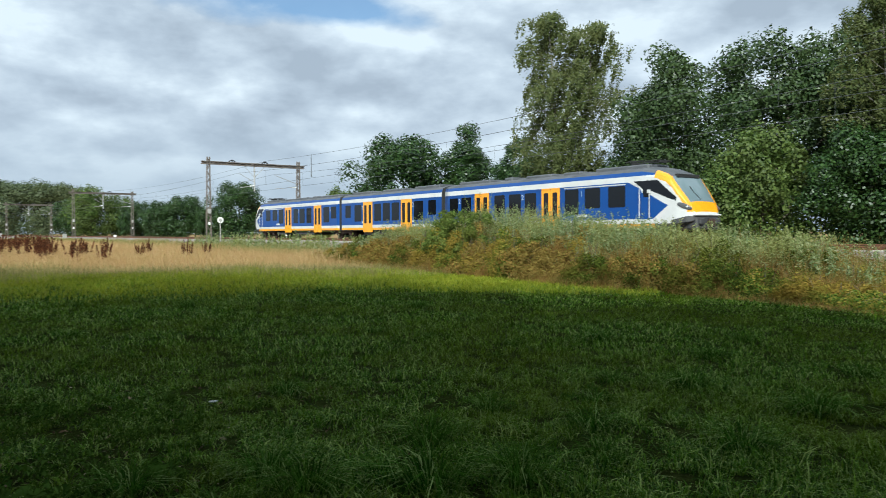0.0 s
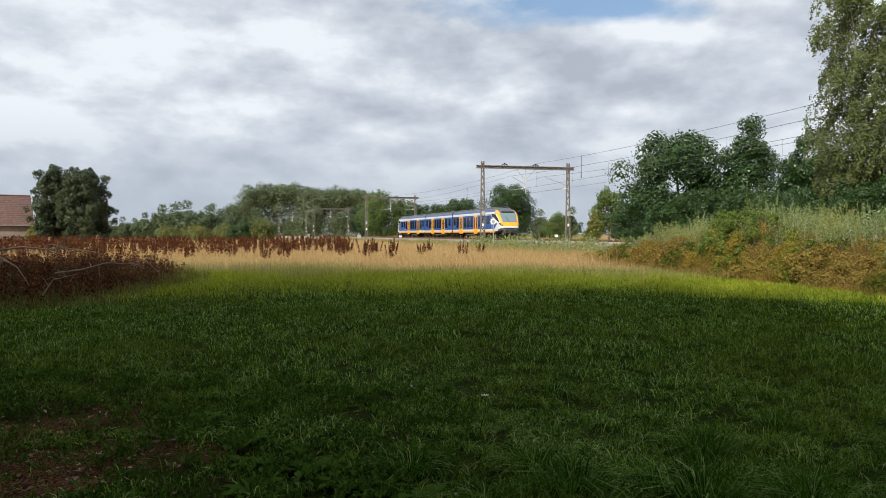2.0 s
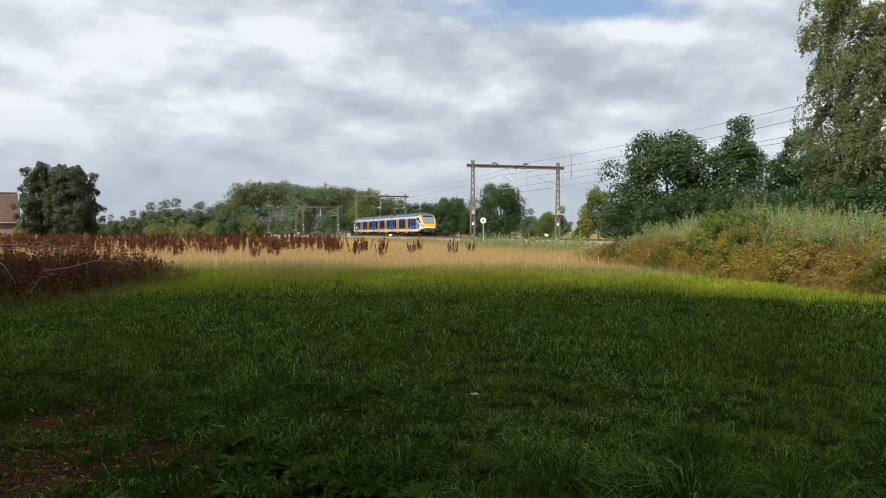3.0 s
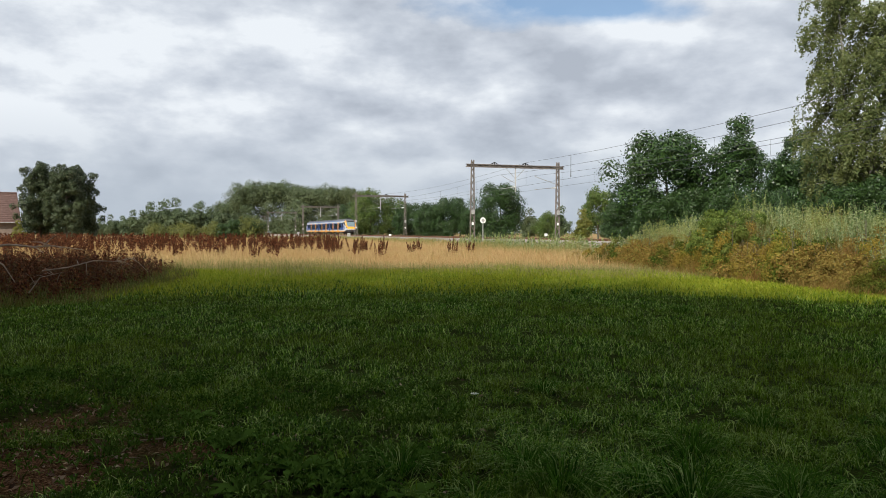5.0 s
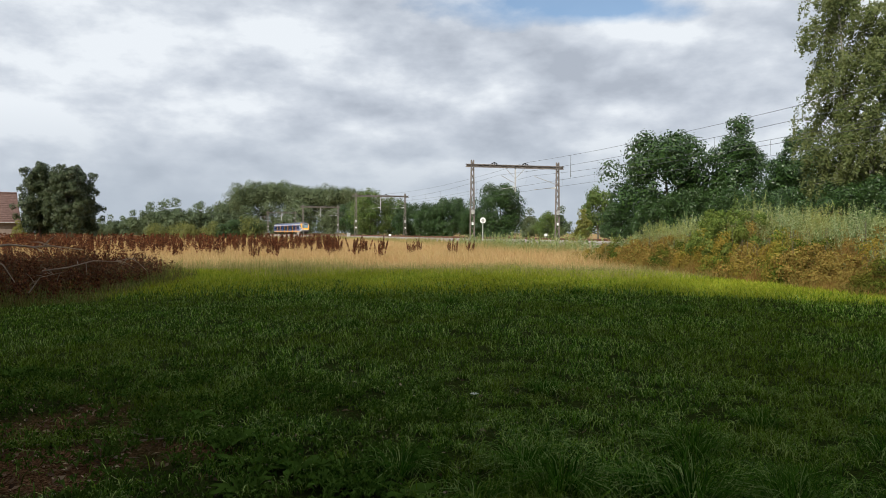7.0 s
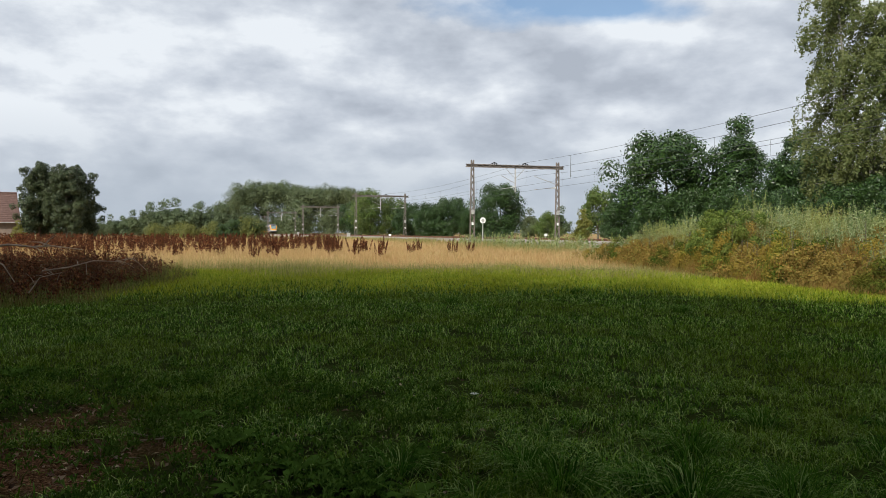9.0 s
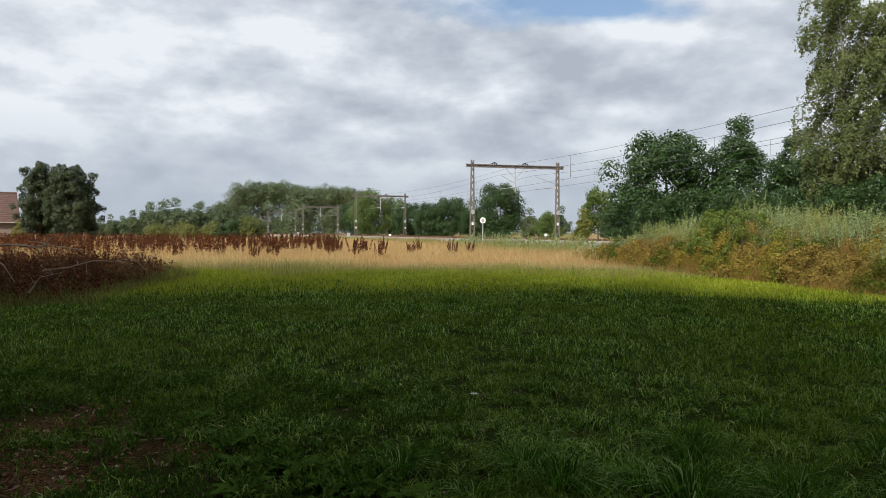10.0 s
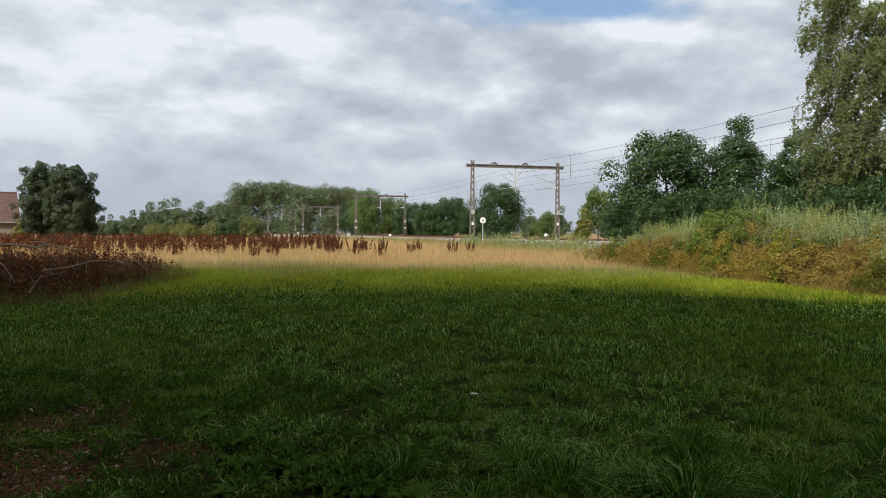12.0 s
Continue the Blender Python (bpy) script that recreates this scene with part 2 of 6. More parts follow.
def quads_mesh(name, co, material, per=4):
    """A mesh from an array of corners, each run of `per` corners one face."""
    co = np.asarray(co, dtype=np.float32).reshape(-1, 3)
    nf = len(co) // per
    me = bpy.data.meshes.new(name)
    me.vertices.add(len(co))
    me.vertices.foreach_set("co", co.ravel())
    me.loops.add(len(co))
    me.loops.foreach_set("vertex_index", np.arange(len(co), dtype=np.int32))
    me.polygons.add(nf)
    me.polygons.foreach_set("loop_start", np.arange(0, len(co), per, dtype=np.int32))
    me.polygons.foreach_set("loop_total", np.full(nf, per, dtype=np.int32))
    me.materials.append(material)
    me.update(calc_edges=True)
    me.validate()
    return me


def part(name, bm, material, parent, label="", smooth=False):
    me = bpy.data.meshes.new(name)
    bmesh.ops.recalc_face_normals(bm, faces=bm.faces)
    bm.to_mesh(me)
    bm.free()
    for m in (material if isinstance(material, (list, tuple)) else [material]):
        me.materials.append(m)
    if smooth:
        me.polygons.foreach_set("use_smooth", [True] * len(me.polygons))
    ob = new(name, me)
    ob.parent = parent
    if label:
        tagged(ob, label)
    return ob


def add_box(bm, x0, x1, y0, y1, z0, z1, bevel=0.0, m=None, mat=0):
    r = bmesh.ops.create_cube(bm, size=1)
    t = Matrix.Translation(((x0 + x1) / 2, (y0 + y1) / 2, (z0 + z1) / 2)) @ Matrix.Diagonal((x1 - x0, y1 - y0, z1 - z0, 1))
    bmesh.ops.transform(bm, matrix=(m or Matrix()) @ t, verts=r["verts"])
    faces = {f for v in r["verts"] for f in v.link_faces}
    for f in faces:
        f.material_index = mat
    if bevel:
        bmesh.ops.bevel(bm, geom=list({e for f in faces for e in f.edges}), offset=bevel, segments=1, affect="EDGES")
    return bm


def box(*a, **k):
    return add_box(bmesh.new(), *a, **k)


def add_tube(bm, pts, radii, sides=6, cap=True):
    rings = []
    pts = [Vector(p) for p in pts]
    for i, p in enumerate(pts):
        d = (pts[min(i + 1, len(pts) - 1)] - pts[max(i - 1, 0)]).normalized()
        a = d.orthogonal().normalized() if abs(d.z) > 0.9 else d.cross(Vector((0, 0, 1))).normalized()
        b = d.cross(a)
        r = radii[i] if isinstance(radii, (list, tuple)) else radii
        rings.append([bm.verts.new(p + (a * math.cos(q) + b * math.sin(q)) * r) for q in (2 * math.pi * k / sides for k in range(sides))])
    for u, v in zip(rings, rings[1:]):
        for k in range(sides):
            bm.faces.new((u[k], u[(k + 1) % sides], v[(k + 1) % sides], v[k]))
    if cap:
        bm.faces.new(rings[0][::-1])
        bm.faces.new(rings[-1])
    return bm


def tube(pts, radii, sides=6):
    return add_tube(bmesh.new(), pts, radii, sides)


def empty(name, m=None):
    ob = new(name)
    ob.empty_display_size = 0.3
    if m is not None:
        ob.matrix_basis = m
    return ob


# ---------------------------------------------------------------- the railway line
HEADINGS = [(-80, 98.5), (-40, 100.8), (0, 103.5), (20, 104.7), (40, 105.6), (60, 106.2), (100, 107.3), (140, 108.8),
            (180, 110.0), (220, 111.1), (260, 112.2), (300, 112.2), (400, 111.0), (560, 110.0)]
_S = np.arange(-80, 561, 1.0)
_H = np.radians(np.interp(_S, [h[0] for h in HEADINGS], [h[1] for h in HEADINGS]))
_X = np.concatenate([[0], np.cumsum(np.cos((_H[1:] + _H[:-1]) / 2))])
_Y = np.concatenate([[0], np.cumsum(np.sin((_H[1:] + _H[:-1]) / 2))])
_X += 24.79 - np.interp(0, _S, _X)
_Y += 29.44 - np.interp(0, _S, _Y)


def on_line(s, lat=0.0, z=0.0):
    """A place s metres along the line, lat metres to the left of the far track's middle."""
    h = float(np.interp(s, _S, _H))
    return Vector((float(np.interp(s, _S, _X)) - math.sin(h) * lat, float(np.interp(s, _S, _Y)) + math.cos(h) * lat, z))


def line_pose(s, lat=0.0, z=0.0):
    p = on_line(s, lat, z)
    return pose(*p, 0, 0, math.degrees(float(np.interp(s, _S, _H))))


def line_frame(p):
    """Distance along the line and to its left, of a place in the plan (approximate)."""
    i = int(np.argmin((_X - p[0]) ** 2 + (_Y - p[1]) ** 2))
    dx, dy, h = p[0] - _X[i], p[1] - _Y[i], _H[i]
    return _S[i] + dx * math.cos(h) + dy * math.sin(h), -dx * math.sin(h) + dy * math.cos(h)


def sweep(name, profile, s0, s1, step, material, parent=None):
    ss = np.arange(s0, s1 + 0.01, step)
    verts, faces, n = [], [], len(profile)
    for s in ss:
        verts += [on_line(s, l, z) for l, z in profile]
    for i in range(len(ss) - 1):
        for j in range(n - 1):
            a = i * n + j
            faces.append((a, a + 1, a + n + 1, a + n))
    return link_mesh(name, verts, faces, material, parent)

# ---------------------------------------------------------------- ground, embankment, track


def ground_material():
    n = Nodes("ground")
    pos = n.geo.outputs["Position"]
    sep = n.add("ShaderNodeSeparateXYZ")
    n.link(pos, sep.inputs[0])
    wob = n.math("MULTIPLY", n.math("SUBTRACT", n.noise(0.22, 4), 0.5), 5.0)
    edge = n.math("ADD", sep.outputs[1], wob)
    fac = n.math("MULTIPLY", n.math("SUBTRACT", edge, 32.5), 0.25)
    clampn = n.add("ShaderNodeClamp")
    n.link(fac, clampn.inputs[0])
    fine, mid = n.noise(30, 5), n.noise(2.2, 4)
    f = n.math("ADD", n.math("MULTIPLY", fine, 0.6), n.math("MULTIPLY", mid, 0.4))
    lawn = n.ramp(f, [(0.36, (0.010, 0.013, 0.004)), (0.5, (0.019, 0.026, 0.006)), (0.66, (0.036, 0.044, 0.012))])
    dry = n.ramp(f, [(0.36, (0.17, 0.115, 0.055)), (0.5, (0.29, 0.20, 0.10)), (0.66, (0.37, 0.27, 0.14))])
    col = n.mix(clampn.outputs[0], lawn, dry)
    # bare trodden earth with bark litter
    vec = n.add("ShaderNodeVectorMath")
    vec.operation = "DISTANCE"
    n.link(pos, vec.inputs[0])
    vec.inputs[1].default_value = (-3.4, 5.3, 0)
    d = n.math("ADD", n.math("MULTIPLY", vec.outputs["Value"], 0.6), n.math("MULTIPLY", n.math("SUBTRACT", n.noise(1.4, 5), 0.5), 2.6))
    bare = n.ramp(d, [(0.9, (1, 1, 1)), (1.0, (0, 0, 0))])
    bare.node.color_ramp.elements[0].position = 0.55
    earth = n.ramp(n.noise(45, 6, 0.7), [(0.38, (0.02, 0.010, 0.004)), (0.5, (0.07, 0.036, 0.018)), (0.64, (0.20, 0.115, 0.06))])
    col = n.mix(n.math("MINIMUM", bare, 1.0), col, earth)
    return n.out(n.surface(col, 0.9, 0, n.bump(f, 0.9, 0.04), 0.0))


def gravel_material():
    n = Nodes("ballast_stone")
    v = n.add("ShaderNodeTexVoronoi", Scale=14.0)
    n.link(n.geo.outputs["Position"], v.inputs["Vector"])
    c = n.ramp(n.math("ADD", n.math("MULTIPLY", v.outputs["Color"], 0.7), n.math("MULTIPLY", n.noise(0.8, 3), 0.3)),
               [(0.2, (0.15, 0.12, 0.10)), (0.55, (0.27, 0.235, 0.205)), (0.85, (0.40, 0.365, 0.33))])
    return n.out(n.surface(c, 0.9, 0, n.bump(v.outputs["Distance"], 0.9, 0.05), 0.2))


def verge_material():
    n = Nodes("verge")
    f = n.math("ADD", n.math("MULTIPLY", n.noise(8, 5), 0.6), n.math("MULTIPLY", n.noise(0.5, 3), 0.4))
    c = n.ramp(f, [(0.38, (0.10, 0.11, 0.035)), (0.5, (0.24, 0.20, 0.08)), (0.62, (0.33, 0.25, 0.12))])
    return n.out(n.surface(c, 0.9, 0, n.bump(f, 0.6, 0.05), 0.2))


M["ground"], M["ballast"], M["verge"] = ground_material(), gravel_material(), verge_material()


def relief(x, y):
    """Height of the meadow: nearly level, with a slight unevenness."""
    return 0.035 * (math.sin(x * 0.55 + 1.3) * math.cos(y * 0.43) + math.sin(x * 0.21 - y * 0.33)) - 0.03


def build_ground():
    near = np.arange(-40, 40.1, 1.0)
    far = np.array([45, 52, 62, 76, 95, 120, 160, 220, 320, 480, 800, 1500, 3000, 4800])
    xs = np.concatenate([-far[::-1], near, far])
    ys = np.concatenate([-far[::-1], near, far])
    verts = [(x, y, relief(x, y) if max(abs(x), abs(y)) < 60 else 0.0) for y in ys for x in xs]
    nx = len(xs)
    faces = [(j * nx + i, j * nx + i + 1, (j + 1) * nx + i + 1, (j + 1) * nx + i) for j in range(len(ys) - 1) for i in range(nx - 1)]
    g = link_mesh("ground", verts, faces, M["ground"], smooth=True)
    tagged(g, "meadow ground, mown green grass turning to dry straw", "ground", kind="structure")


build_ground()
bank_ob = sweep("embankment", [(14, -0.05), (10, 0.18), (7.6, 0.5), (6, 0.62), (-2, 0.62), (-3.6, 0.5), (-6, 0.15), (-10, -0.05)], -76, 540, 4, M["verge"])
tagged(bank_ob, "low grassy railway embankment with dry verges", "embankment", kind="structure")
ballast_ob = sweep("ballast_bed", [(7.4, 0.52), (6.2, 0.93), (5.6, 0.97), (2.6, 0.97), (2.0, 0.93), (1.4, 0.97), (-1.6, 0.97), (-2.2, 0.93), (-3.3, 0.52)], -76, 540, 2, M["ballast"])
tagged(ballast_ob, "bed of grey-brown crushed stone ballast", "ballast", kind="structure")

RAIL_PROFILE = [(-0.07, -0.155), (-0.07, -0.135), (-0.012, -0.11), (-0.012, -0.04), (-0.036, -0.03), (-0.036, 0.0),
                (0.036, 0.0), (0.036, -0.03), (0.012, -0.04), (0.012, -0.11), (0.07, -0.135), (0.07, -0.155)]


def build_tracks():
    bm = bmesh.new()
    add_box(bm, -0.13, 0.13, -1.25, 1.25, -0.10, 0.06, 0.02)
    sl = bpy.data.meshes.new("sleeper")
    bm.to_mesh(sl)
    bm.free()
    sl.materials.append(M["concrete"])
    for lat, what in ((0.0, "far"), (4.0, "near")):
        t = empty("railway_track")
        tagged(t, "rusty steel railway track on concrete sleepers in ballast", "railway track", kind="structure")
        for side in (-0.755, 0.755):
            sweep("rail", [(lat + side - l, RAIL + z) for l, z in RAIL_PROFILE], -76, 540, 4, [M["rail_rust"]], t)
        for i in range(150):
            o = new("sleeper", sl)
            o.parent = t
            o.matrix_basis = line_pose(-38 + i * 0.62, lat, RAIL - 0.165)


build_tracks()

# ---------------------------------------------------------------- trees


def unit(v):
    return v / np.maximum(np.linalg.norm(v, axis=1, keepdims=True), 1e-6)


def leaf_quads(rng, c, nrm, size, aspect=0.6):
    """Kite-shaped leaves at c, facing nrm."""
    n = len(c)
    t = unit(np.cross(nrm, rng.normal(size=(n, 3))))
    b = np.cross(nrm, t)
    s = (np.asarray(size) * rng.uniform(0.6, 1.3, n))[:, None]
    bend = nrm * s * 0.18
    return np.stack([c - t * s, c + b * s * aspect + bend, c + t * s, c - b * s * aspect + bend], 1)


def clump_leaves(rng, clumps, n, leaf, inner=0.45, aspect=0.6, jitter=0.36):
    clumps = np.asarray(clumps, float)
    w = clumps[:, 3] ** 2
    k = rng.choice(len(clumps), n, p=w / w.sum())
    d = rng.normal(size=(n, 3))
    d[:, 2] += 0.35
    d = unit(d)
    r = clumps[k, 3] * (inner + (1 - inner) * rng.uniform(0, 1, n) ** 0.5) * rng.uniform(0.8, 1.18, n)
    c = clumps[k, :3] + d * r[:, None]
    nrm = unit(d + rng.normal(size=(n, 3)) * jitter)
    return leaf_quads(rng, c, nrm, leaf, aspect)


def crown_clumps(rng, n, cx, cz, rx, rz, size, low=-0.9, taper=0.0):
    """Clumps spread through an egg-shaped crown, uneven at its outline."""
    out = []
    while len(out) < n:
        d = rng.normal(size=3)
        d /= np.linalg.norm(d)
        q = rng.uniform(0.3, 1.0) ** 0.6
        if d[2] * q < low:
            continue
        squeeze = 1 - taper * max(d[2] * q, 0)
        lump = 1 + 0.16 * math.sin(3 * math.atan2(d[1], d[0]) + n) + 0.1 * rng.normal()
        out.append((cx + d[0] * q * rx * squeeze * lump, d[1] * q * rx * squeeze * lump, cz + d[2] * q * rz * lump, size * rng.uniform(0.55, 1.25)))
    return out


def trunk_bm(rng, height, r0, limbs, spread, start, rise=1.0):
    bm = bmesh.new()
    top = height * 0.82
    pts = [(0, 0, -0.4)]
    x = y = 0.0
    for i in range(1, 7):
        x += rng.normal() * 0.02 * height * 0.25
        y += rng.normal() * 0.02 * height * 0.25
        pts.append((x, y, top * i / 6))
    add_tube(bm, pts, [r0 * 1.25] + [r0 * (1 - 0.14 * i) for i in range(1, 7)], 8)
    for i in range(limbs):
        f = start + (0.95 - start) * (i + rng.uniform(0, 0.8)) / limbs
        z = top * f
        bx, by = np.interp(z, [p[2] for p in pts], [p[0] for p in pts]), np.interp(z, [p[2] for p in pts], [p[1] for p in pts])
        a = rng.uniform(0, 6.28)
        ln = spread * (1.1 - 0.6 * f) * rng.uniform(0.7, 1.1)
        p = [Vector((bx, by, z))]
        for k in (0.33, 0.66, 1.0):
            p.append(Vector((bx + math.cos(a) * ln * k, by + math.sin(a) * ln * k, z + rise * ln * k * (0.75 - 0.2 * k) + rng.normal() * 0.1)))
        r = r0 * 0.42 * (1.1 - 0.7 * f)
        add_tube(bm, p, [r, r * 0.7, r * 0.45, r * 0.15], 5)
    return bm


def make_tree(name, label, h, w, leaf_mat, n, leaf, seed, bark="bark", nclump=60, bare=0.12, taper=0.3, clump=0.2, low=-0.95, category="tree", limbs=11):
    rng = np.random.default_rng(seed)
    t = empty(name)
    tagged(t, label, category)
    part("trunk", trunk_bm(rng, h, 0.02 * h, limbs, w * 0.42, 0.25), M[bark], t)
    zc, rz = h * (1 + bare) / 2, h * (1 - bare) / 2
    cl = crown_clumps(rng, nclump, 0, zc, w / 2 * 0.88, rz * 0.93, w * clump, low, taper)
    me = quads_mesh("crown", clump_leaves(rng, cl, n, leaf), M[leaf_mat])
    c = new("crown", me)
    c.parent = t
    return t


def put(ob, x, y, turn=0.0, scale=1.0, copy=True, z=-0.05):
    m = pose(x, y, z, 0, 0, turn) @ Matrix.Diagonal((scale, scale, scale, 1))
    if copy:
        return copy_thing(ob, m)
    ob.matrix_basis = m
    return ob


def make_birch(h, w, n, seed, lean):
    """Tall birch: limbs arch out from two stems and carry hanging, wind-blown sprays."""
    rng = np.random.default_rng(seed)
    t = empty("birch_tree")
    tagged(t, "tall silver birch with drooping wind-blown olive foliage", "tree")
    bm = bmesh.new()
    sprays = []
    for (bx, by), (tx, ty), top in (((0, 0), (-1.5, 0.5), 1.0), ((0.3, 0.1), (2.3, -0.7), 0.96)):
        hh = h * top
        knots = np.linspace(0, 1, 9)
        pts = [(bx + (tx - bx) * k ** 1.2 + rng.normal() * 0.09, by + (ty - by) * k ** 1.2, hh * k - 0.3) for k in knots]
        add_tube(bm, pts, [0.19 * (1 - 0.92 * k) + 0.012 for k in knots], 7)
        for i in range(46):
            k = 0.14 + 0.85 * (i + rng.uniform(0, 1)) / 46
            base = Vector((bx + (tx - bx) * k ** 1.2, by + (ty - by) * k ** 1.2, hh * k - 0.3))
            a = i * 2.4 + rng.normal() * 0.4
            ln = w / 2 * float(np.interp(k, [0.1, 0.35, 0.6, 0.8, 0.93, 1.0], [0.58, 0.74, 0.86, 0.72, 0.40, 0.10])) * rng.uniform(0.6, 1.05)
            d = Vector((math.cos(a), math.sin(a), 0))
            p = [base, base + d * ln * 0.5 + Vector((0, 0, ln * 0.45)), base + d * ln + Vector((lean * 0.5, 0, ln * 0.42))]
            add_tube(bm, p, [0.06 * (1.1 - k), 0.035 * (1.1 - k), 0.01], 4)
            for q in np.linspace(0.2, 1, 6):
                at = p[0].lerp(p[1], q * 2) if q < 0.5 else p[1].lerp(p[2], q * 2 - 1)
                sprays.append((at, float(np.interp(k, [0.1, 0.7, 1.0], [2.0, 1.9, 0.9])) * rng.uniform(0.55, 1.2)))
    part("trunk", bm, M["birch_bark"], t, "grey-white birch trunk and limbs")
    per = max(1, n // (len(sprays) * 2))
    cs, ns = [], []
    for p, drop in sprays:
        for _ in range(2):
            off = rng.normal(size=2) * 0.3
            k = rng.uniform(0, 1, per)
            fat = 0.16 * (1.15 - 0.75 * k)
            x = p.x + off[0] + lean * drop * k ** 1.5 + rng.normal(size=per) * fat
            y = p.y + off[1] + rng.normal(size=per) * fat
            z = p.z + 0.3 - drop * k + rng.normal(size=per) * 0.12
            cs.append(np.stack([x, y, z], 1))
            ns.append(np.stack([off[0] + rng.normal(size=per) * 0.6, off[1] - 0.3 + rng.normal(size=per) * 0.6, rng.normal(size=per) * 0.4 + 0.15], 1))
    ob = new("crown", quads_mesh("crown", leaf_quads(rng, np.concatenate(cs), unit(np.concatenate(ns)), 0.115, 0.42), M["birch_leaf"]))
    ob.parent = t
    return t


def trees_by_the_line():
    oak = make_tree("oak_tree", "broad dark green oak beyond the railway line", 12.6, 11.5, "oak_leaf", 27000, 0.165, 3, nclump=120, bare=0.0, taper=0.15, clump=0.135)
    put(oak, 22.4, 75, 20, 0.96, False)
    alder = make_tree("alder_tree", "upright dark green alder beyond the railway line", 13.2, 6.6, "oak_leaf", 18000, 0.145, 4, nclump=75, bare=0.02, taper=0.28, clump=0.16)
    put(alder, 28.2, 71, 0, 0.91, False)
    put(alder, 31.6, 64, 130, 0.84)
    put(oak, 33.4, 57, 200, 0.62)
    birch = make_birch(19.0, 10.4, 66000, 7, -0.22)
    put(birch, 28.7, 51.4, 0, 0.98, False, 0.0)
    asp = make_tree("aspen_tree", "airy grey-green aspen in the row beyond the tracks", 14.4, 8.8, "alder_leaf", 18000, 0.13, 8, nclump=70, bare=0.02, taper=0.3, clump=0.15)
    put(asp, 31.8, 42.4, 0, 1.0, False)
    put(asp, 37.8, 43.0, 170, 1.05)
    put(asp, 36.0, 36.6, 60, 0.98)
    put(asp, 40.5, 36.0, 260, 1.08)
    put(asp, 33.5, 47.5, 200, 0.9)
    put(birch, 36.6, 29.6, 215, 0.80)
    put(oak, 40.0, 24.5, 300, 1.12)
    put(oak, 44.0, 33.0, 10, 1.2)
    put(alder, 27.0, 58.5, 250, 0.72)
    put(oak, 33.5, 47.5, 300, 0.68)
    maple = make_tree("field_maple", "rounded light green field maple beside the track", 7.9, 7.2, "light_leaf", 16000, 0.11, 5, nclump=80, bare=-0.02, taper=0.45, low=-1, clump=0.15)
    put(maple, 30.6, 32.8, 0, 1.0, False)
    put(maple, 35.8, 23.5, 120, 0.8)
    put(maple, 25.8, 62.0, 60, 0.62)
    for x, y, s, a in ((18.2, 76.5, 0.42, 0), (20.8, 72.5, 0.45, 70), (23.6, 70.5, 0.5, 150), (26.5, 67.5, 0.5, 220), (29.6, 61.5, 0.55, 300), (30.0, 56.0, 0.5, 20), (29.5, 47.0, 0.5, 100),
                       (30.6, 42.0, 0.45, 190), (27.0, 50.2, 0.44, 15), (29.0, 48.8, 0.46, 205), (25.6, 53.4, 0.42, 95), (31.0, 45.6, 0.45, 330), (25.0, 57.0, 0.42, 160), (31.4, 38.5, 0.45, 250), (33.4, 28.5, 0.6, 40), (34.6, 19.0, 0.6, 140)):
        put(oak, x, y, a, s)
    # along the line, farther on
    put(oak, 9.0, 118, 40, 0.80)
    put(maple, 18.5, 131, 10, 0.72)
    ash = make_tree("ash_tree", "slender pale green young ash tree", 9.2, 5.6, "light_leaf", 5000, 0.18, 9, nclump=40, bare=0.05, taper=0.4)
    put(ash, 23.0, 110, 0, 1.0, False)
    gold = make_tree("elder_bush", "yellow-green elder bush beyond the tracks", 4.6, 3.0, "yellow_leaf", 2500, 0.13, 10, nclump=24, bare=-0.02, taper=0.4, category="bush")
    put(gold, 17.9, 95, 0, 1.0, False)
    put(gold, -64.6, 113, 90, 0.72)
    for x, y, s, kind, turn in ((1.2, 150, 0.74, oak, 10), (-2.6, 152, 0.66, oak, 80), (3.6, 156, 0.70, alder, 30), (6.0, 146, 0.55, oak, 200),
                                (-19.6, 200, 1.75, maple, 50), (-13.6, 205, 1.5, maple, 120), (-8.6, 190, 0.78, oak, 240), (-23.5, 208, 0.92, alder, 40),
                                (-4.5, 176, 0.62, oak, 300), (-27.5, 232, 0.95, oak, 160), (-11.0, 182, 0.6, alder, 100)):
        put(kind, x, y, turn, s)
    willow = make_tree("willow_tree", "pale grey-green round willow by the railway", 14.2, 13.5, "willow_leaf", 5000, 0.4, 12, nclump=50, bare=0.02, taper=0.2)
    put(willow, -58.5, 300, 0, 1.0, False)
    put(willow, -45, 305, 90, 0.8)
    # tall lobed trees beside the farmhouse
    pop = make_tree("poplar_tree", "dense dark green upright poplar beside the farmhouse", 13.8, 7.6, "poplar_leaf", 30000, 0.15, 14, nclump=190, bare=0.0, taper=0.25, clump=0.10)
    put(pop, -63.0, 116, 0, 0.93, False)
    put(pop, -58.2, 114.5, 80, 0.95)
    put(pop, -58.6, 119.5, 160, 0.97)
    put(pop, -63.4, 120, 250, 0.9)
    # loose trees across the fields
    far = make_tree("field_tree", "distant rounded hedgerow tree in soft green paled for haze", 12, 11, "hazed_leaf", 6000, 0.36, 16, nclump=45, bare=0.0, taper=0.3)
    put(far, -112, 300, 0, 1.0, False)
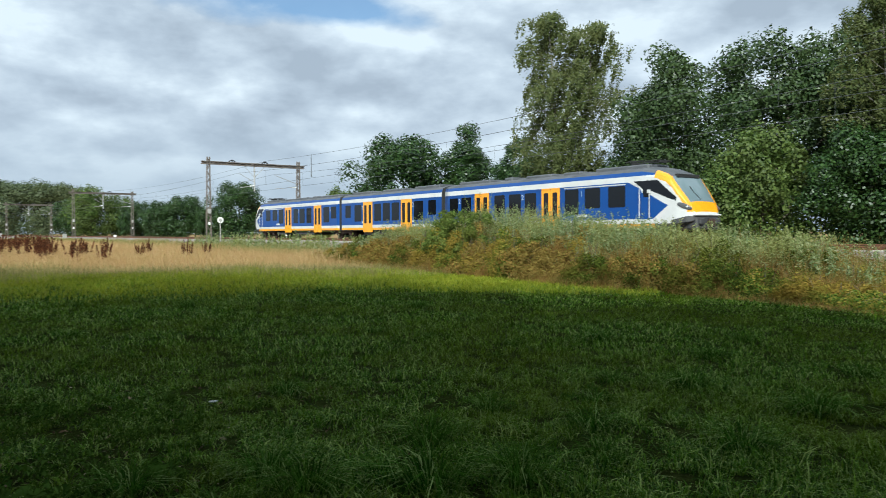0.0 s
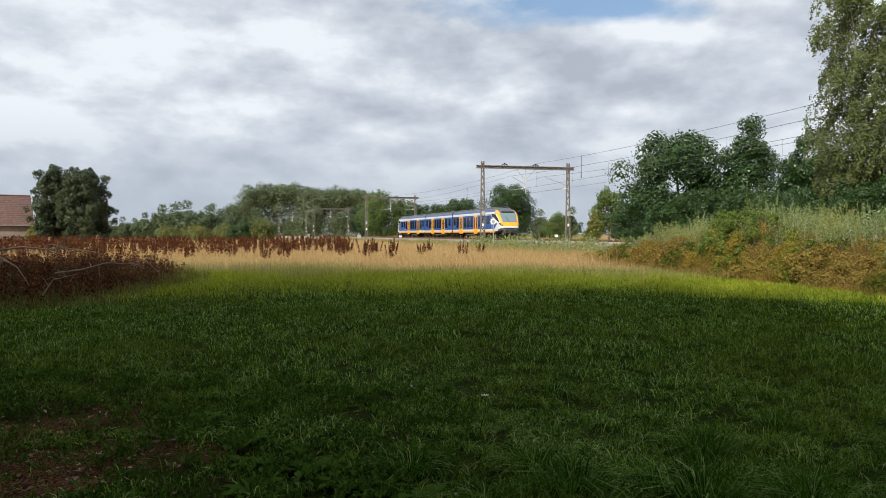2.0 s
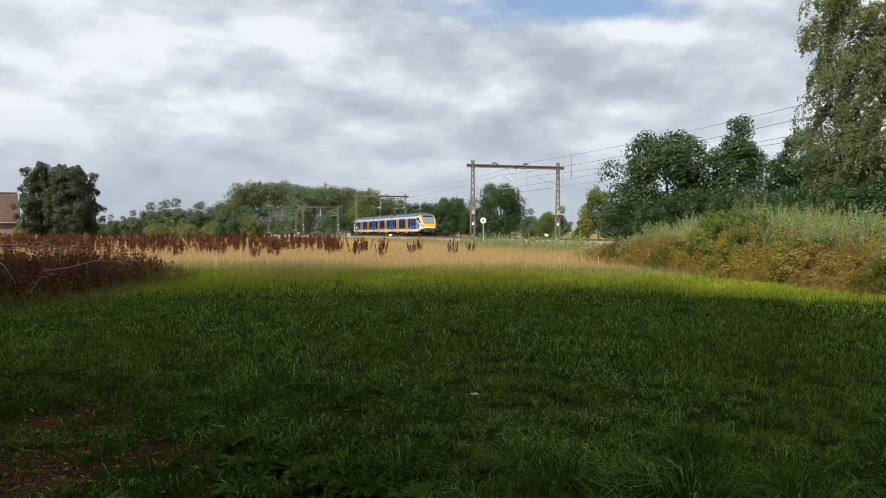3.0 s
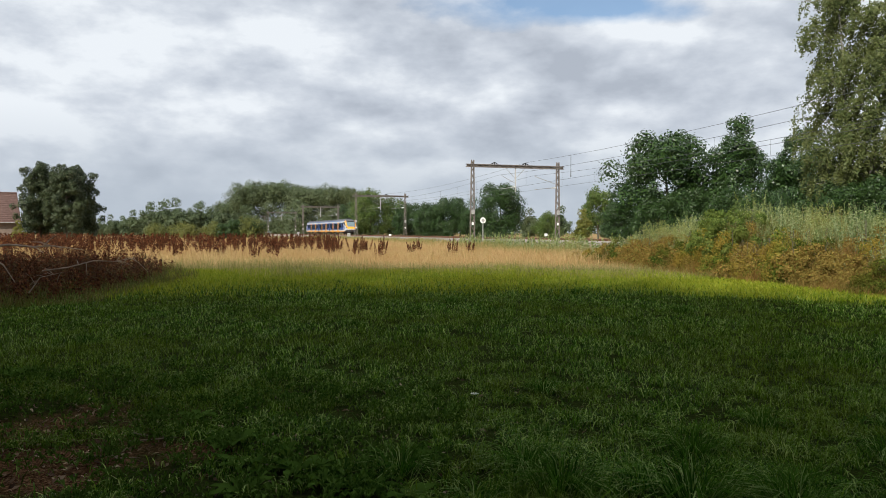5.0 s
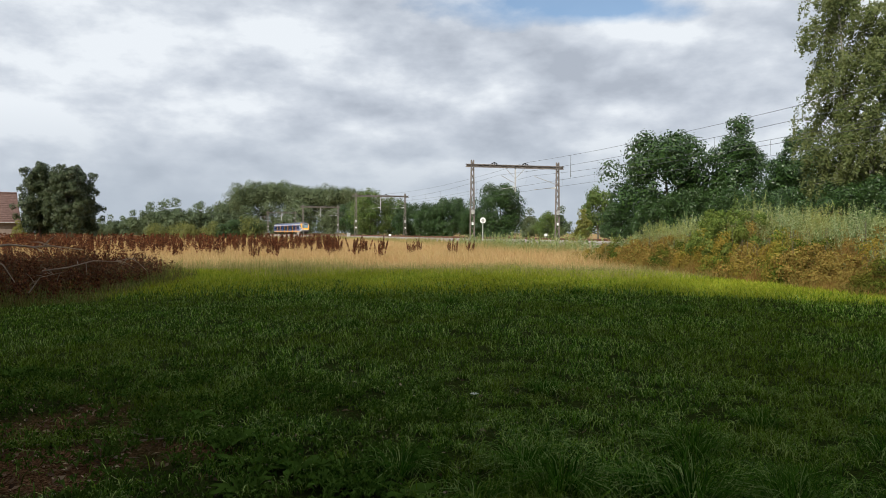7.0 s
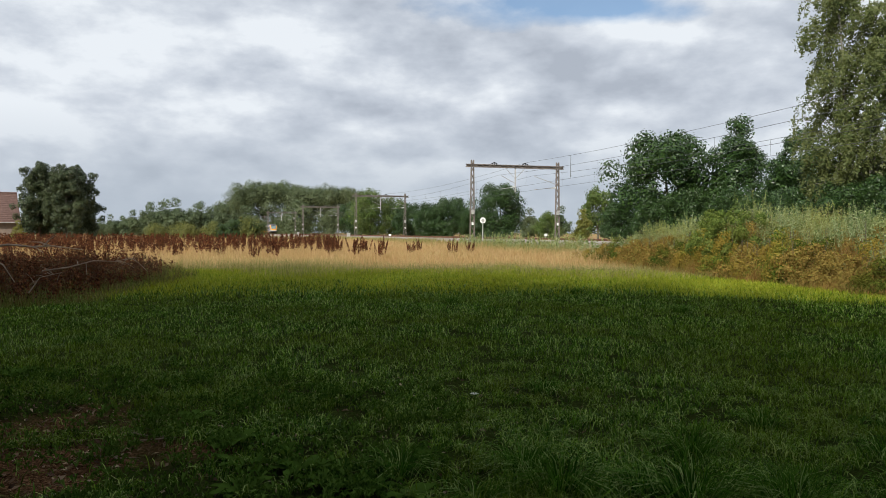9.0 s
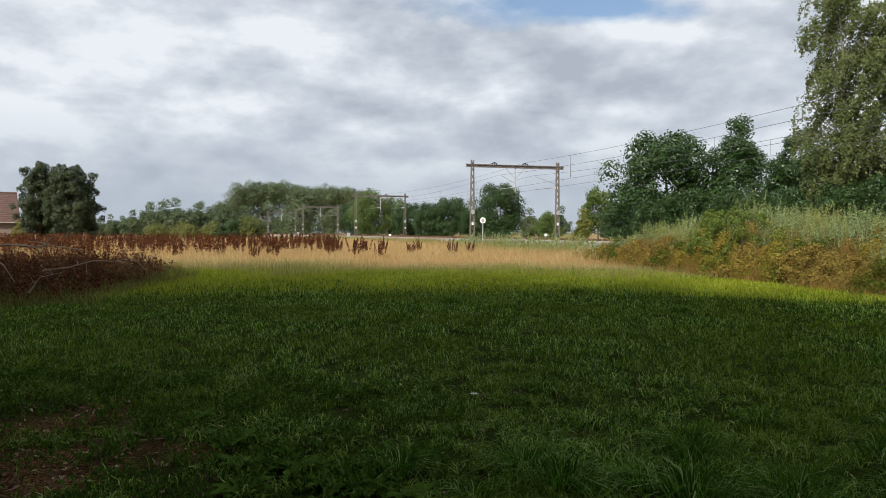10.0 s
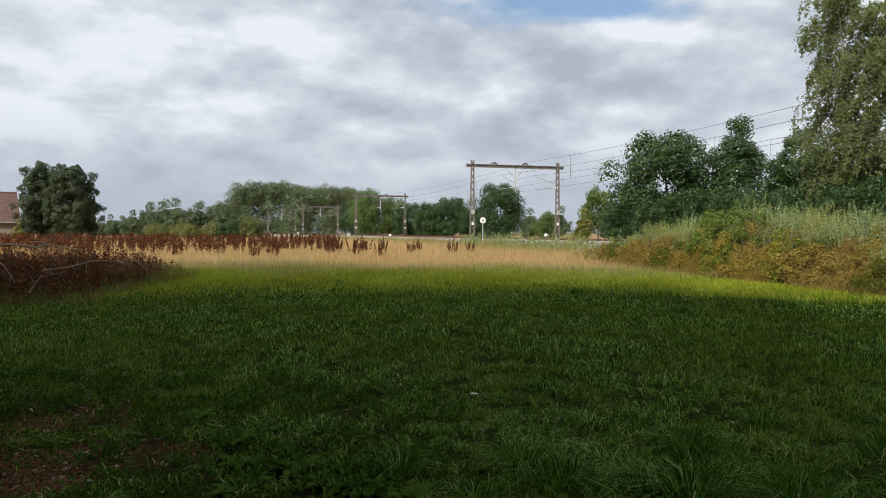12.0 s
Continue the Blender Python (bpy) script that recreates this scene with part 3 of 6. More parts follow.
    for x, y, s, turn in ((-120, 305, 0.9, 40), (-104, 310, 0.98, 90), (-134, 330, 0.62, 30), (-146, 335, 0.66, 170), (-156, 340, 0.55, 220),
                          (-128, 335, 0.78, 260), (-106, 345, 0.8, 300), (-98, 350, 0.85, 20), (-168, 360, 0.6, 100), (-116, 350, 0.7, 10), (-90, 330, 0.55, 140),
                          (-180, 380, 0.62, 55), (-196, 400, 0.6, 75), (28, 240, 0.7, 30), (16, 250, 0.75, 60), (40, 260, 0.8, 90), (60, 270, 0.8, 30)):
        put(far, x, y, turn, s)
    for x, y, s, turn in ((-129, 290, 0.62, 15), (-123.5, 292, 0.75, 140), (-115.5, 291, 0.98, 210), (-109, 292, 1.04, 60), (-102.5, 291, 1.08, 330),
                          (-97.5, 293, 1.0, 120), (-92.5, 296, 0.85, 250), (-87.5, 294, 0.92, 80), (-136, 296, 0.5, 300), (-82, 300, 0.9, 170), (-76, 296, 0.85, 20)):
        put(far, x, y, turn, s)
    put(far, -87, 388, 200, 1.0)
    put(far, -78, 374, 40, 1.0)
    put(far, -68, 362, 120, 0.9)
    for x, y, s, turn in ((-41.5, 148, 0.36, 30), (-38.0, 150, 0.33, 140), (-44.8, 151, 0.3, 250)):
        put(oak, x, y, turn, s)
    # hedge bushes in front of the far line
    hedge = make_tree("hedge_bush", "low olive hedge bush at the field's edge", 4.8, 8.5, "hedge_leaf", 3600, 0.22, 18, nclump=36, bare=-0.05, taper=0.3, category="bush", limbs=6)
    put(hedge, -39.4, 150, 0, 0.85, False)
    for x, y, s, turn in ((-47, 152, 0.8, 50), (-46, 162, 0.7, 110), (-53, 156, 0.7, 200), (-60, 170, 0.85, 20), (-70, 180, 0.8, 90), 
                          (-55, 192, 0.8, 60)):
        put(hedge, x, y, turn, s)


def far_woods():
    """The tall wood on the horizon, told apart only as a mass of crowns."""
    rng = np.random.default_rng(21)
    cl = []
    for i in range(620):
        x = rng.uniform(-138, -44)
        y = rng.uniform(420, 470)
        top = 30.3 + 2.0 * math.sin(x * 0.11) + rng.normal() * 1.2
        if x < -120:
            top *= 1 - (-120 - x) / 32
        if x > -60:
            top *= 1 - (x + 60) / 60
        r = rng.uniform(3.0, 5.0)
        z = top - r - abs(rng.normal()) * 5 if rng.uniform() < 0.6 else rng.uniform(1.5, top - r)
        cl.append((x, y, max(z, 2), r))
    for i in range(330):
        x = rng.uniform(-330, 260)
        y = 390 + abs(x + 40) * 0.12 + rng.normal() * 6
        if -150 < x < -40:
            y += 90
        r = rng.uniform(2.0, 3.6)
        cl.append((x, y, rng.uniform(0.5, 4.5), r))
    ob = new("far_woods", quads_mesh("far_woods", clump_leaves(rng, cl, 130000, 0.46, 0.6, 0.6, 0.22), M["hazed_leaf"]))
    tagged(ob, "distant dense wood of tall deciduous trees, paled for haze", "woods", kind="stuff")


def airy_top(rng, h, w, n, low=0.46, tall=0.62):
    """Loose leaves of a crown that thins out towards its top."""
    k = 1 - np.sqrt(rng.uniform(0, 1, n))
    a, q = rng.uniform(0, 6.28, n), np.sqrt(rng.uniform(0, 1, n)) * w / 2 * (1 - 0.45 * k)
    c = np.stack([np.cos(a) * q, np.sin(a) * q, h * (low + tall * k)], 1)
    return leaf_quads(rng, c, unit(rng.normal(size=(n, 3))), 0.17)


def shade_trees():
    """Unseen trees added behind and above the camera, sized so that their shadow covers the lawn."""
    rng = np.random.default_rng(31)
    h, w = 25.0, 11.5
    t = empty("shade_tree")
    tagged(t, "unseen tall broad tree added to cast shade over the lawn", "tree")
    part("trunk", trunk_bm(rng, h, 0.5, 12, w * 0.42, 0.2), M["bark"], t)
    cl = crown_clumps(rng, 80, 0, h * 0.30, w / 2 * 0.9, h * 0.27, w * 0.2)
    c = new("crown", quads_mesh("crown", np.concatenate([clump_leaves(rng, cl, 6500, 0.5), airy_top(rng, h, w, 10500)]), M["oak_leaf"]))
    c.parent = t
    spots = [(-60, -7.5, 0.95), (-52, -8.0, 0.98), (-44, -8.0, 1.16), (-36, -8.0, 1.26), (-29, -8.0, 1.28), (-22, -8.0, 1.22), (-15.5, -8.5, 1.12),
             (-10.5, -8.0, 0.90)]
    for i, (x, y, s) in enumerate(spots):
        put(t, x, y, i * 47, s, i > 0)
    # also added out of view: sparse crowns that let some sun onto the right
    th = empty("ash_tree")
    tagged(th, "unseen thin-crowned tree added for shade that lets light through", "tree")
    part("trunk", trunk_bm(rng, 18, 0.3, 12, 4.0, 0.2), M["bark"], th)
    c = new("crown", quads_mesh("crown", airy_top(rng, 18.0, 9.0, 9500, 0.12, 0.9), M["light_leaf"]))
    c.parent = th
    for i, (x, y, s) in enumerate(((-6.0, -7.5, 1.16), (-2.0, -7.5, 0.94), (2.0, -7.5, 0.70), (6.0, -8.0, 0.52))):
        put(th, x, y, i * 61, s, i > 0)
    # unseen crowns added overhead to hold skylight off the nearest grass
    o = make_tree("shade_tree", "unseen tree with a clear trunk, overhanging crown added to darken the near lawn", 14, 12, "oak_leaf", 9000, 0.42, 33, nclump=80, bare=0.36, taper=0.2, clump=0.2, low=-0.7)
    for i, (x, y, s) in enumerate(((-7.0, -3.4, 0.95), (-13.5, -3.0, 1.15), (-9.0, 0.8, 1.1), (-21.0, -2.5, 1.2), (-15.5, 3.5, 1.0), (-4.6, -2.6, 0.75), (-3.6, 0.4, 0.72), (0.8, -3.4, 0.85))):
        put(o, x, y, i * 83, s, i > 0)


trees_by_the_line()
far_woods()
shade_trees()

# ---------------------------------------------------------------- the train
TRAIN_LENGTH, END_CAR = 59.7, 21.8
MID_CAR = TRAIN_LENGTH - 2 * END_CAR
SPEED, ACCEL = 33.21, -0.072
Z_BOTTOM, Z_TOP, HALF = 0.72, 3.95, 1.44
BODY = [M["yellow"], M["white"], M["blue"], M["dark_blue"], M["roof_grey"], M["screen_glass"], M["window_glass"], M["dark_grey"]]
YEL, WHI, BLU, DBL, GRY, SCR, BLK, DRK = range(8)
# half of the body's cross-section, outwards and up, as shares of half width and height
SECTION = [(0.97, 0.0), (1.0, 0.015), (1.0, 0.071), (1.0, 0.146), (1.0, 0.40), (1.0, 0.60), (0.998, 0.743), (0.985, 0.836),
           (0.93, 0.905), (0.85, 0.94), (0.70, 0.967), (0.45, 0.988), (0.0, 1.0)]
BANDS = [DRK, YEL, WHI, BLU, BLU, BLU, WHI, BLU, GRY, GRY, GRY, GRY]


def inside(poly, x, y):
    hit = False
    for (x0, y0), (x1, y1) in zip(poly, poly[1:] + poly[:1]):
        if (y0 > y) != (y1 > y) and x < x0 + (y - y0) * (x1 - x0) / (y1 - y0):
            hit = not hit
    return hit


def piece(v, pts):
    return float(np.interp(v, [p[0] for p in pts], [p[1] for p in pts]))


NOSE_TOP = [(0.6, 1.42), (0.66, 1.52), (0.86, 2.0), (1.85, 3.40), (2.1, 3.57), (2.7, 3.80), (3.6, 3.95)]
NOSE_HALF = [(0.6, 0.80), (0.7, 1.0), (0.95, 1.19), (1.4, 1.33), (2.2, 1.42), (3.0, 1.44)]
NOSE_LOW = [(0.6, 1.12), (0.8, 1.02), (1.8, 0.86), (2.6, 0.74), (3.0, 0.72)]
CAB_WINDOW = [(4.05, 3.14), (2.55, 3.16), (1.42, 2.22), (1.46, 2.06), (2.95, 2.62), (2.98, 2.30), (3.42, 2.30), (3.45, 2.72)]
BLUE_EDGE = [(1.0, 2.85), (1.22, 2.75), (1.88, 1.85), (2.50, 3.0), (2.52, 3.5), (2.75, 3.62), (3.15, 4.5), (3.2, 9.0)]
YELLOW_EDGE = [(0.6, 1.5), (0.95, 1.64), (1.3, 2.20), (1.75, 2.76), (2.1, 3.06), (2.75, 3.28)]


def nose_material(u, y, z, top, half):
    f = (z - Z_BOTTOM) / (top - Z_BOTTOM)
    ay = abs(y) / half
    if u > 4.6:
        return None
    if f > 0.9 and ay < 0.80 and 0.88 < u < 1.86:
        return SCR
    if u >= 1.8 and (f > 0.955 or (u > 2.72 and f > 0.905)):
        return GRY
    if u < 2.75 and z > piece(u, YELLOW_EDGE) and z > 1.5:
        return YEL
    if u < 0.95 and z > 1.5:
        return YEL
    if u < 1.7 and z < 1.30 - 0.22 * max(u - 0.9, 0):
        return DRK
    if inside(CAB_WINDOW, u, z):
        return BLK
    if z > 3.42 and u > 2.7:
        return BLU
    if z > 3.12:
        return WHI
    if z < 0.95:
        return YEL if u > 2.6 else DRK
    if z < 1.19:
        return WHI
    # thin white line along the cab window's lower edge
    if 1.75 < u < 3.1 and abs(z - (1.88 + (u - 1.8) * 0.53)) < 0.08:
        return WHI
    return BLU if u > piece(z, BLUE_EDGE) else WHI


def end_body(flip):
    """Shell of an end carriage, with the driver's cab at +x (or at -x when flipped)."""
    prof = []
    for (a, b), (c, d) in zip(SECTION, SECTION[1:]):
        k = max(2, int(math.hypot((c - a) * HALF, (d - b) * 3.35) / 0.032))
        prof += [(a + (c - a) * i / k, b + (d - b) * i / k) for i in range(k)]
    prof.append(SECTION[-1])
    full = [(y, z) for y, z in prof] + [(-y, z) for y, z in prof[-2::-1]]
    us = list(np.concatenate([[0.6, 0.63, 0.66], np.arange(0.69, 4.7, 0.04), np.arange(5.0, END_CAR - 0.25, 1.6), [END_CAR - 0.22]]))
    sx = -1 if flip else 1
    bm = bmesh.new()
    rings = []
    for u in us:
        top, half, low = piece(u, NOSE_TOP), piece(u, NOSE_HALF), piece(u, NOSE_LOW)
        x = END_CAR / 2 - u
        ring = []
        for y, z in full:
            q = half * (1 - 0.035 * max(0.0, 1 - u / 3) * z)
            ring.append(bm.verts.new((sx * x, sx * y * q, low + z * (top - low))))
        rings.append(ring)
    n = len(full)
    for i, (a, b) in enumerate(zip(rings, rings[1:])):
        um = (us[i] + us[i + 1]) / 2
        for j in range(n - 1):
            f = bm.faces.new((a[j], a[j + 1], b[j + 1], b[j]))
            c = f.calc_center_median()
            m = nose_material(um, c.y, c.z, piece(um, NOSE_TOP), piece(um, NOSE_HALF))
            if m is None:
                z = (c.z - Z_BOTTOM) / (Z_TOP - Z_BOTTOM)
                m = BANDS[max(0, min(len(BANDS) - 1, sum(1 for s in SECTION[1:-1] if s[1] < z)))]
            f.material_index, f.smooth = m, True
    f = bm.faces.new(rings[0])
    f.material_index = DRK
    f = bm.faces.new(rings[-1])
    f.material_index = DRK
    for a, b in zip(rings, rings[1:]):
        bm.faces.new((a[0], b[0], b[-1], a[-1])).material_index = DRK
    return bm


def mid_body():
    full = SECTION + [(-y, z) for y, z in SECTION[-2::-1]]
    bands = BANDS + BANDS[::-1]
    bm = bmesh.new()
    rings = []
    for x in np.linspace(-MID_CAR / 2 + 0.22, MID_CAR / 2 - 0.22, 9):
        rings.append([bm.verts.new((x, y * HALF, Z_BOTTOM + z * (Z_TOP - Z_BOTTOM))) for y, z in full])
    for a, b in zip(rings, rings[1:]):
        for j in range(len(full) - 1):
            bm.faces.new((a[j], a[j + 1], b[j + 1], b[j])).material_index = bands[j]
        bm.faces.new((a[0], b[0], b[-1], a[-1])).material_index = DRK
    for r in (rings[0], rings[-1]):
        bm.faces.new(r).material_index = DRK
    return bm


def plate(bm, x0, x1, z0, z1, y, depth, r, mat=0):
    """A rounded upright plate on the side y, standing out by depth."""
    s = 1 if y > 0 else -1
    pts = []
    for cx, cz, a0 in ((x1 - r, z1 - r, 0), (x0 + r, z1 - r, 90), (x0 + r, z0 + r, 180), (x1 - r, z0 + r, 270)):
        for k in range(4):
            a = radians(a0 + 30 * k)
            pts.append((cx + r * math.cos(a), cz + r * math.sin(a)))
    back = [bm.verts.new((x, y - s * 0.03, z)) for x, z in pts]
    front = [bm.verts.new((x, y + s * depth, z)) for x, z in pts]
    bm.faces.new(front).material_index = mat
    for i in range(len(pts)):
        j = (i + 1) % len(pts)
        bm.faces.new((back[i], back[j], front[j], front[i])).material_index = mat
    return bm


def numeral_mesh(text, size):
    cu = bpy.data.curves.new("numeral", "FONT")
    cu.body, cu.size, cu.extrude, cu.align_x, cu.align_y = text, size, 0.003, "CENTER", "CENTER"
    ob = new("numeral", cu)
    bpy.context.view_layer.update()
    me = bpy.data.meshes.new_from_object(ob.evaluated_get(bpy.context.evaluated_depsgraph_get()))
    bpy.data.objects.remove(ob)
    me.materials.append(M["white"])
    return me


def doorway(car, x, sx):
    for s in (1, -1):
        y = s * HALF
        for k in (-1, 1):
            c = x + k * 0.385
            part("door", plate(bmesh.new(), c - 0.37, c + 0.37, 0.58, 3.08, y, 0.018, 0.05), M["yellow"], car, "yellow sliding door leaf")
            part("door_window", plate(bmesh.new(), c - 0.20, c + 0.20, 1.32, 2.86, y + s * 0.018, 0.008, 0.08), M["door_glass"], car, "dark narrow door window")
        bm = bmesh.new()
        add_box(bm, x - 0.79, x - 0.755, y - 0.02, y + 0.02, 0.58, 3.12)
        add_box(bm, x + 0.755, x + 0.79, y - 0.02, y + 0.02, 0.58, 3.12)
        add_box(bm, x - 0.79, x + 0.79, y - 0.02, y + 0.02, 3.08, 3.12)
        part("door_frame", bm, M["yellow"], car, "yellow door surround")


def side_window(car, x0, x1, z0, z1):
    for s in (1, -1):
        part("window", plate(bmesh.new(), x0, x1, z0, z1, s * HALF, 0.006, 0.09), M["window_glass"], car, "dark tinted window")


def bogie(car, x):
    bm = bmesh.new()
    for s in (1, -1):
        y = s * 1.02
        add_box(bm, x - 1.75, x + 1.75, y - 0.09, y + 0.09, 0.52, 0.74, 0.03)
        for w in (-1.2, 1.2):
            add_box(bm, x + w - 0.2, x + w + 0.2, y - 0.13, y + 0.13, 0.30, 0.60, 0.04)
            add_tube(bm, [(x + w * 0.62, y, 0.5), (x + w * 0.62, y, 0.95)], 0.11, 8)
    add_box(bm, x - 0.35, x + 0.35, -1.1, 1.1, 0.45, 0.72, 0.04)
    part("bogie", bm, M["bogie"], car, "rusty brown bogie frame")
    for w in (-1.2, 1.2):
        for s in (1, -1):
            bm = bmesh.new()
            for ya, yb, r in ((0.70, 0.83, 0.42), (0.66, 0.70, 0.45)):
                add_tube(bm, [(x + w, s * ya, 0.43), (x + w, s * yb, 0.43)], r, 20)
            part("wheel", bm, M["bogie"], car)
        part("axle", tube([(x + w, -0.7, 0.43), (x + w, 0.7, 0.43)], 0.08, 8), M["bogie"], car)


def roof_pod(car, x0, x1, half, z1, name="roof_unit"):
    bm = bmesh.new()
    add_box(bm, x0, x1, -half, half, 3.74, z1, 0.07)
    n = max(2, int((x1 - x0) / 0.7))
    for i in range(n):
        a = x0 + 0.15 + (x1 - x0 - 0.3) * i / n
        add_box(bm, a, a + 0.35, -half * 0.7, half * 0.7, z1 - 0.02, z1 + 0.025)
    part(name, bm, M["roof_grey"], car, "grey roof equipment housing")


def digit(car, mesh, x, z):
    for s in (1, -1):
        o = new("numeral", mesh)
        o.parent = car
        o.matrix_basis = pose(x, s * (HALF + 0.012), z, 90, 0, 180 if s > 0 else 0)


ONE, TWO = numeral_mesh("1", 0.46), numeral_mesh("2", 0.46)


def end_car(train, flip):
    sx = -1 if flip else 1
    car = part("carriage", end_body(flip), BODY, train, "blue end carriage with yellow and white cab nose")

    def at(u):
        return sx * (END_CAR / 2 - u)

    def span(a, b):
        return tuple(sorted((at(a), at(b))))

    for u in (10.42, 17.17):
        doorway(car, at(u), sx)
    for a, b, z0, z1 in ((4.63, 5.84, 1.84, 2.96), (6.43, 7.60, 1.84, 2.96), (8.09, 9.20, 1.50, 2.96), (11.72, 12.77, 1.50, 2.92), (13.15, 14.31, 1.50, 2.92),
                         (14.75, 15.82, 1.50, 2.92), (18.40, 19.55, 1.50, 2.92), (19.95, 20.95, 1.84, 2.92)):
        side_window(car, *span(a, b), z0, z1)
    for s in (1, -1):
        y = s * HALF
        x0, x1 = span(4.6, 9.25)
        part("stripe", plate(bmesh.new(), x0, x1, 3.00, 3.06, y, 0.008, 0.02), M["white"], car, "thin white stripe over the windows")
        for u, z0, z1 in ((3.63, 1.25, 2.72), (2.98, 1.25, 2.55)):
            part("handrail", tube([(at(u), y + s * 0.05, z0), (at(u), y + s * 0.05, z1)], 0.022, 6), M["white"], car, "white upright handrail")
        part("mirror", box(*span(2.93, 3.08), *sorted((y, y + s * 0.14)), 2.50, 2.68, 0.02), M["white"], car, "small white camera housing")
        bm = bmesh.new()
        for a, b, z0, z1 in ((3.05, 3.08, 1.22, 2.3), (3.55, 3.58, 1.22, 2.3)):
            add_box(bm, *span(a, b), y - 0.01, y + 0.006 * s + 0.004, z0, z1)
        part("door_seam", bm, M["dark_blue"], car)
        # head lamp cluster wrapped round the corner of the nose
        bm = bmesh.new()
        bmesh.ops.create_uvsphere(bm, u_segments=14, v_segments=8, radius=1)
        m = pose(at(1.02), s * 1.215, 1.79, 0, sx * 22, sx * s * -25) @ Matrix.Diagonal((0.40, 0.05, 0.125, 1))
        bmesh.ops.transform(bm, matrix=m, verts=bm.verts)
        part("headlight", bm, M["lamp_glass"], car, "smoked grey almond-shaped headlight cover", True)
        bm = bmesh.new()
        bmesh.ops.create_uvsphere(bm, u_segments=10, v_segments=6, radius=0.05)
        bmesh.ops.transform(bm, matrix=pose(at(0.90), s * 1.19, 1.76), verts=bm.verts)
        part("lamp", bm, M["porcelain"], car, "round clear lamp", True)
        part("logo_plate", plate(bmesh.new(), *span(10.0 - 2.6, 10.0 - 1.75), 1.36, 1.52, y, 0.008, 0.03), M["white"], car, "small white emblem plate")
    digit(car, ONE, at(7.85), 2.66)
    digit(car, TWO, at(13.0 - 0.02), 2.66)
    digit(car, TWO, at(19.75), 2.66)
    # front: bumper beam, coupler, wiper
    bm = bmesh.new()
    add_box(bm, *span(0.5, 1.3), -1.0, 1.0, 1.30, 1.42, 0.05)
    part("bumper", bm, M["white"], car, "white bumper edge under the nose")
    bm = bmesh.new()
    add_box(bm, *span(0.55, 1.9), -0.9, 0.9, 0.62, 1.28, 0.08)
    for s in (-0.62, 0.62):
        add_box(bm, *span(0.42, 0.6), s - 0.16, s + 0.16, 0.9, 1.2, 0.04)
    part("front_skirt", bm, M["dark_grey"], car, "dark grey front skirt")
    bm = tube([(at(0.7), 0, 0.98), (at(0.4), 0, 0.98)], 0.13, 10)
    add_box(bm, *span(0.28, 0.42), -0.2, 0.2, 0.78, 1.18, 0.04)
    part("coupler", bm, M["bogie"], car, "steel automatic coupler")
    part("wiper", tube([(at(0.93), 0.1, 2.13), (at(1.18), 0.28, 2.48), (at(1.40), 0.36, 2.80)], 0.018, 5), M["rubber"], car)
    part("destination_display", box(*span(1.72, 1.92), -0.85, 0.85, 3.26, 3.44, 0.02), M["rubber"], car, "black display strip above the windscreen")
    roof_pod(car, *span(3.6, 7.4), 0.85, 4.07)
    roof_pod(car, *span(8.6, 10.0), 0.85, 4.03)
    roof_pod(car, *span(11.0, 13.4), 0.85, 4.05)
    roof_pod(car, *span(14.8, 15.6), 0.8, 4.08)
    roof_pod(car, *span(17.0, 20.6), 0.9, 4.06)
    bm = bmesh.new()
    x0, x1 = span(3.4, 5.2)
    for s in (-0.5, 0.5):
        add_tube(bm, [(x0, s, 4.22), (x1, s * 1.1, 4.32)], 0.03, 5)
    for x in (x0, x1):
        add_tube(bm, [(x, -0.75, 4.26), (x, 0.75, 4.26)], 0.03, 5)
        add_box(bm, x - 0.08, x + 0.08, -0.3, 0.3, 4.15, 4.3)
    part("pantograph", bm, M["rubber"], car, "folded black pantograph on the roof")
    bm = bmesh.new()
    for a, b in ((7.0, 9.2), (11.6, 15.8)):
        add_box(bm, *span(a, b), -1.2, 1.2, 0.36, 0.62, 0.05)
    part("underfloor_box", bm, M["dark_grey"], car, "dark underfloor equipment boxes")
    bogie(car, at(4.6))
    bogie(car, at(END_CAR))
    return car


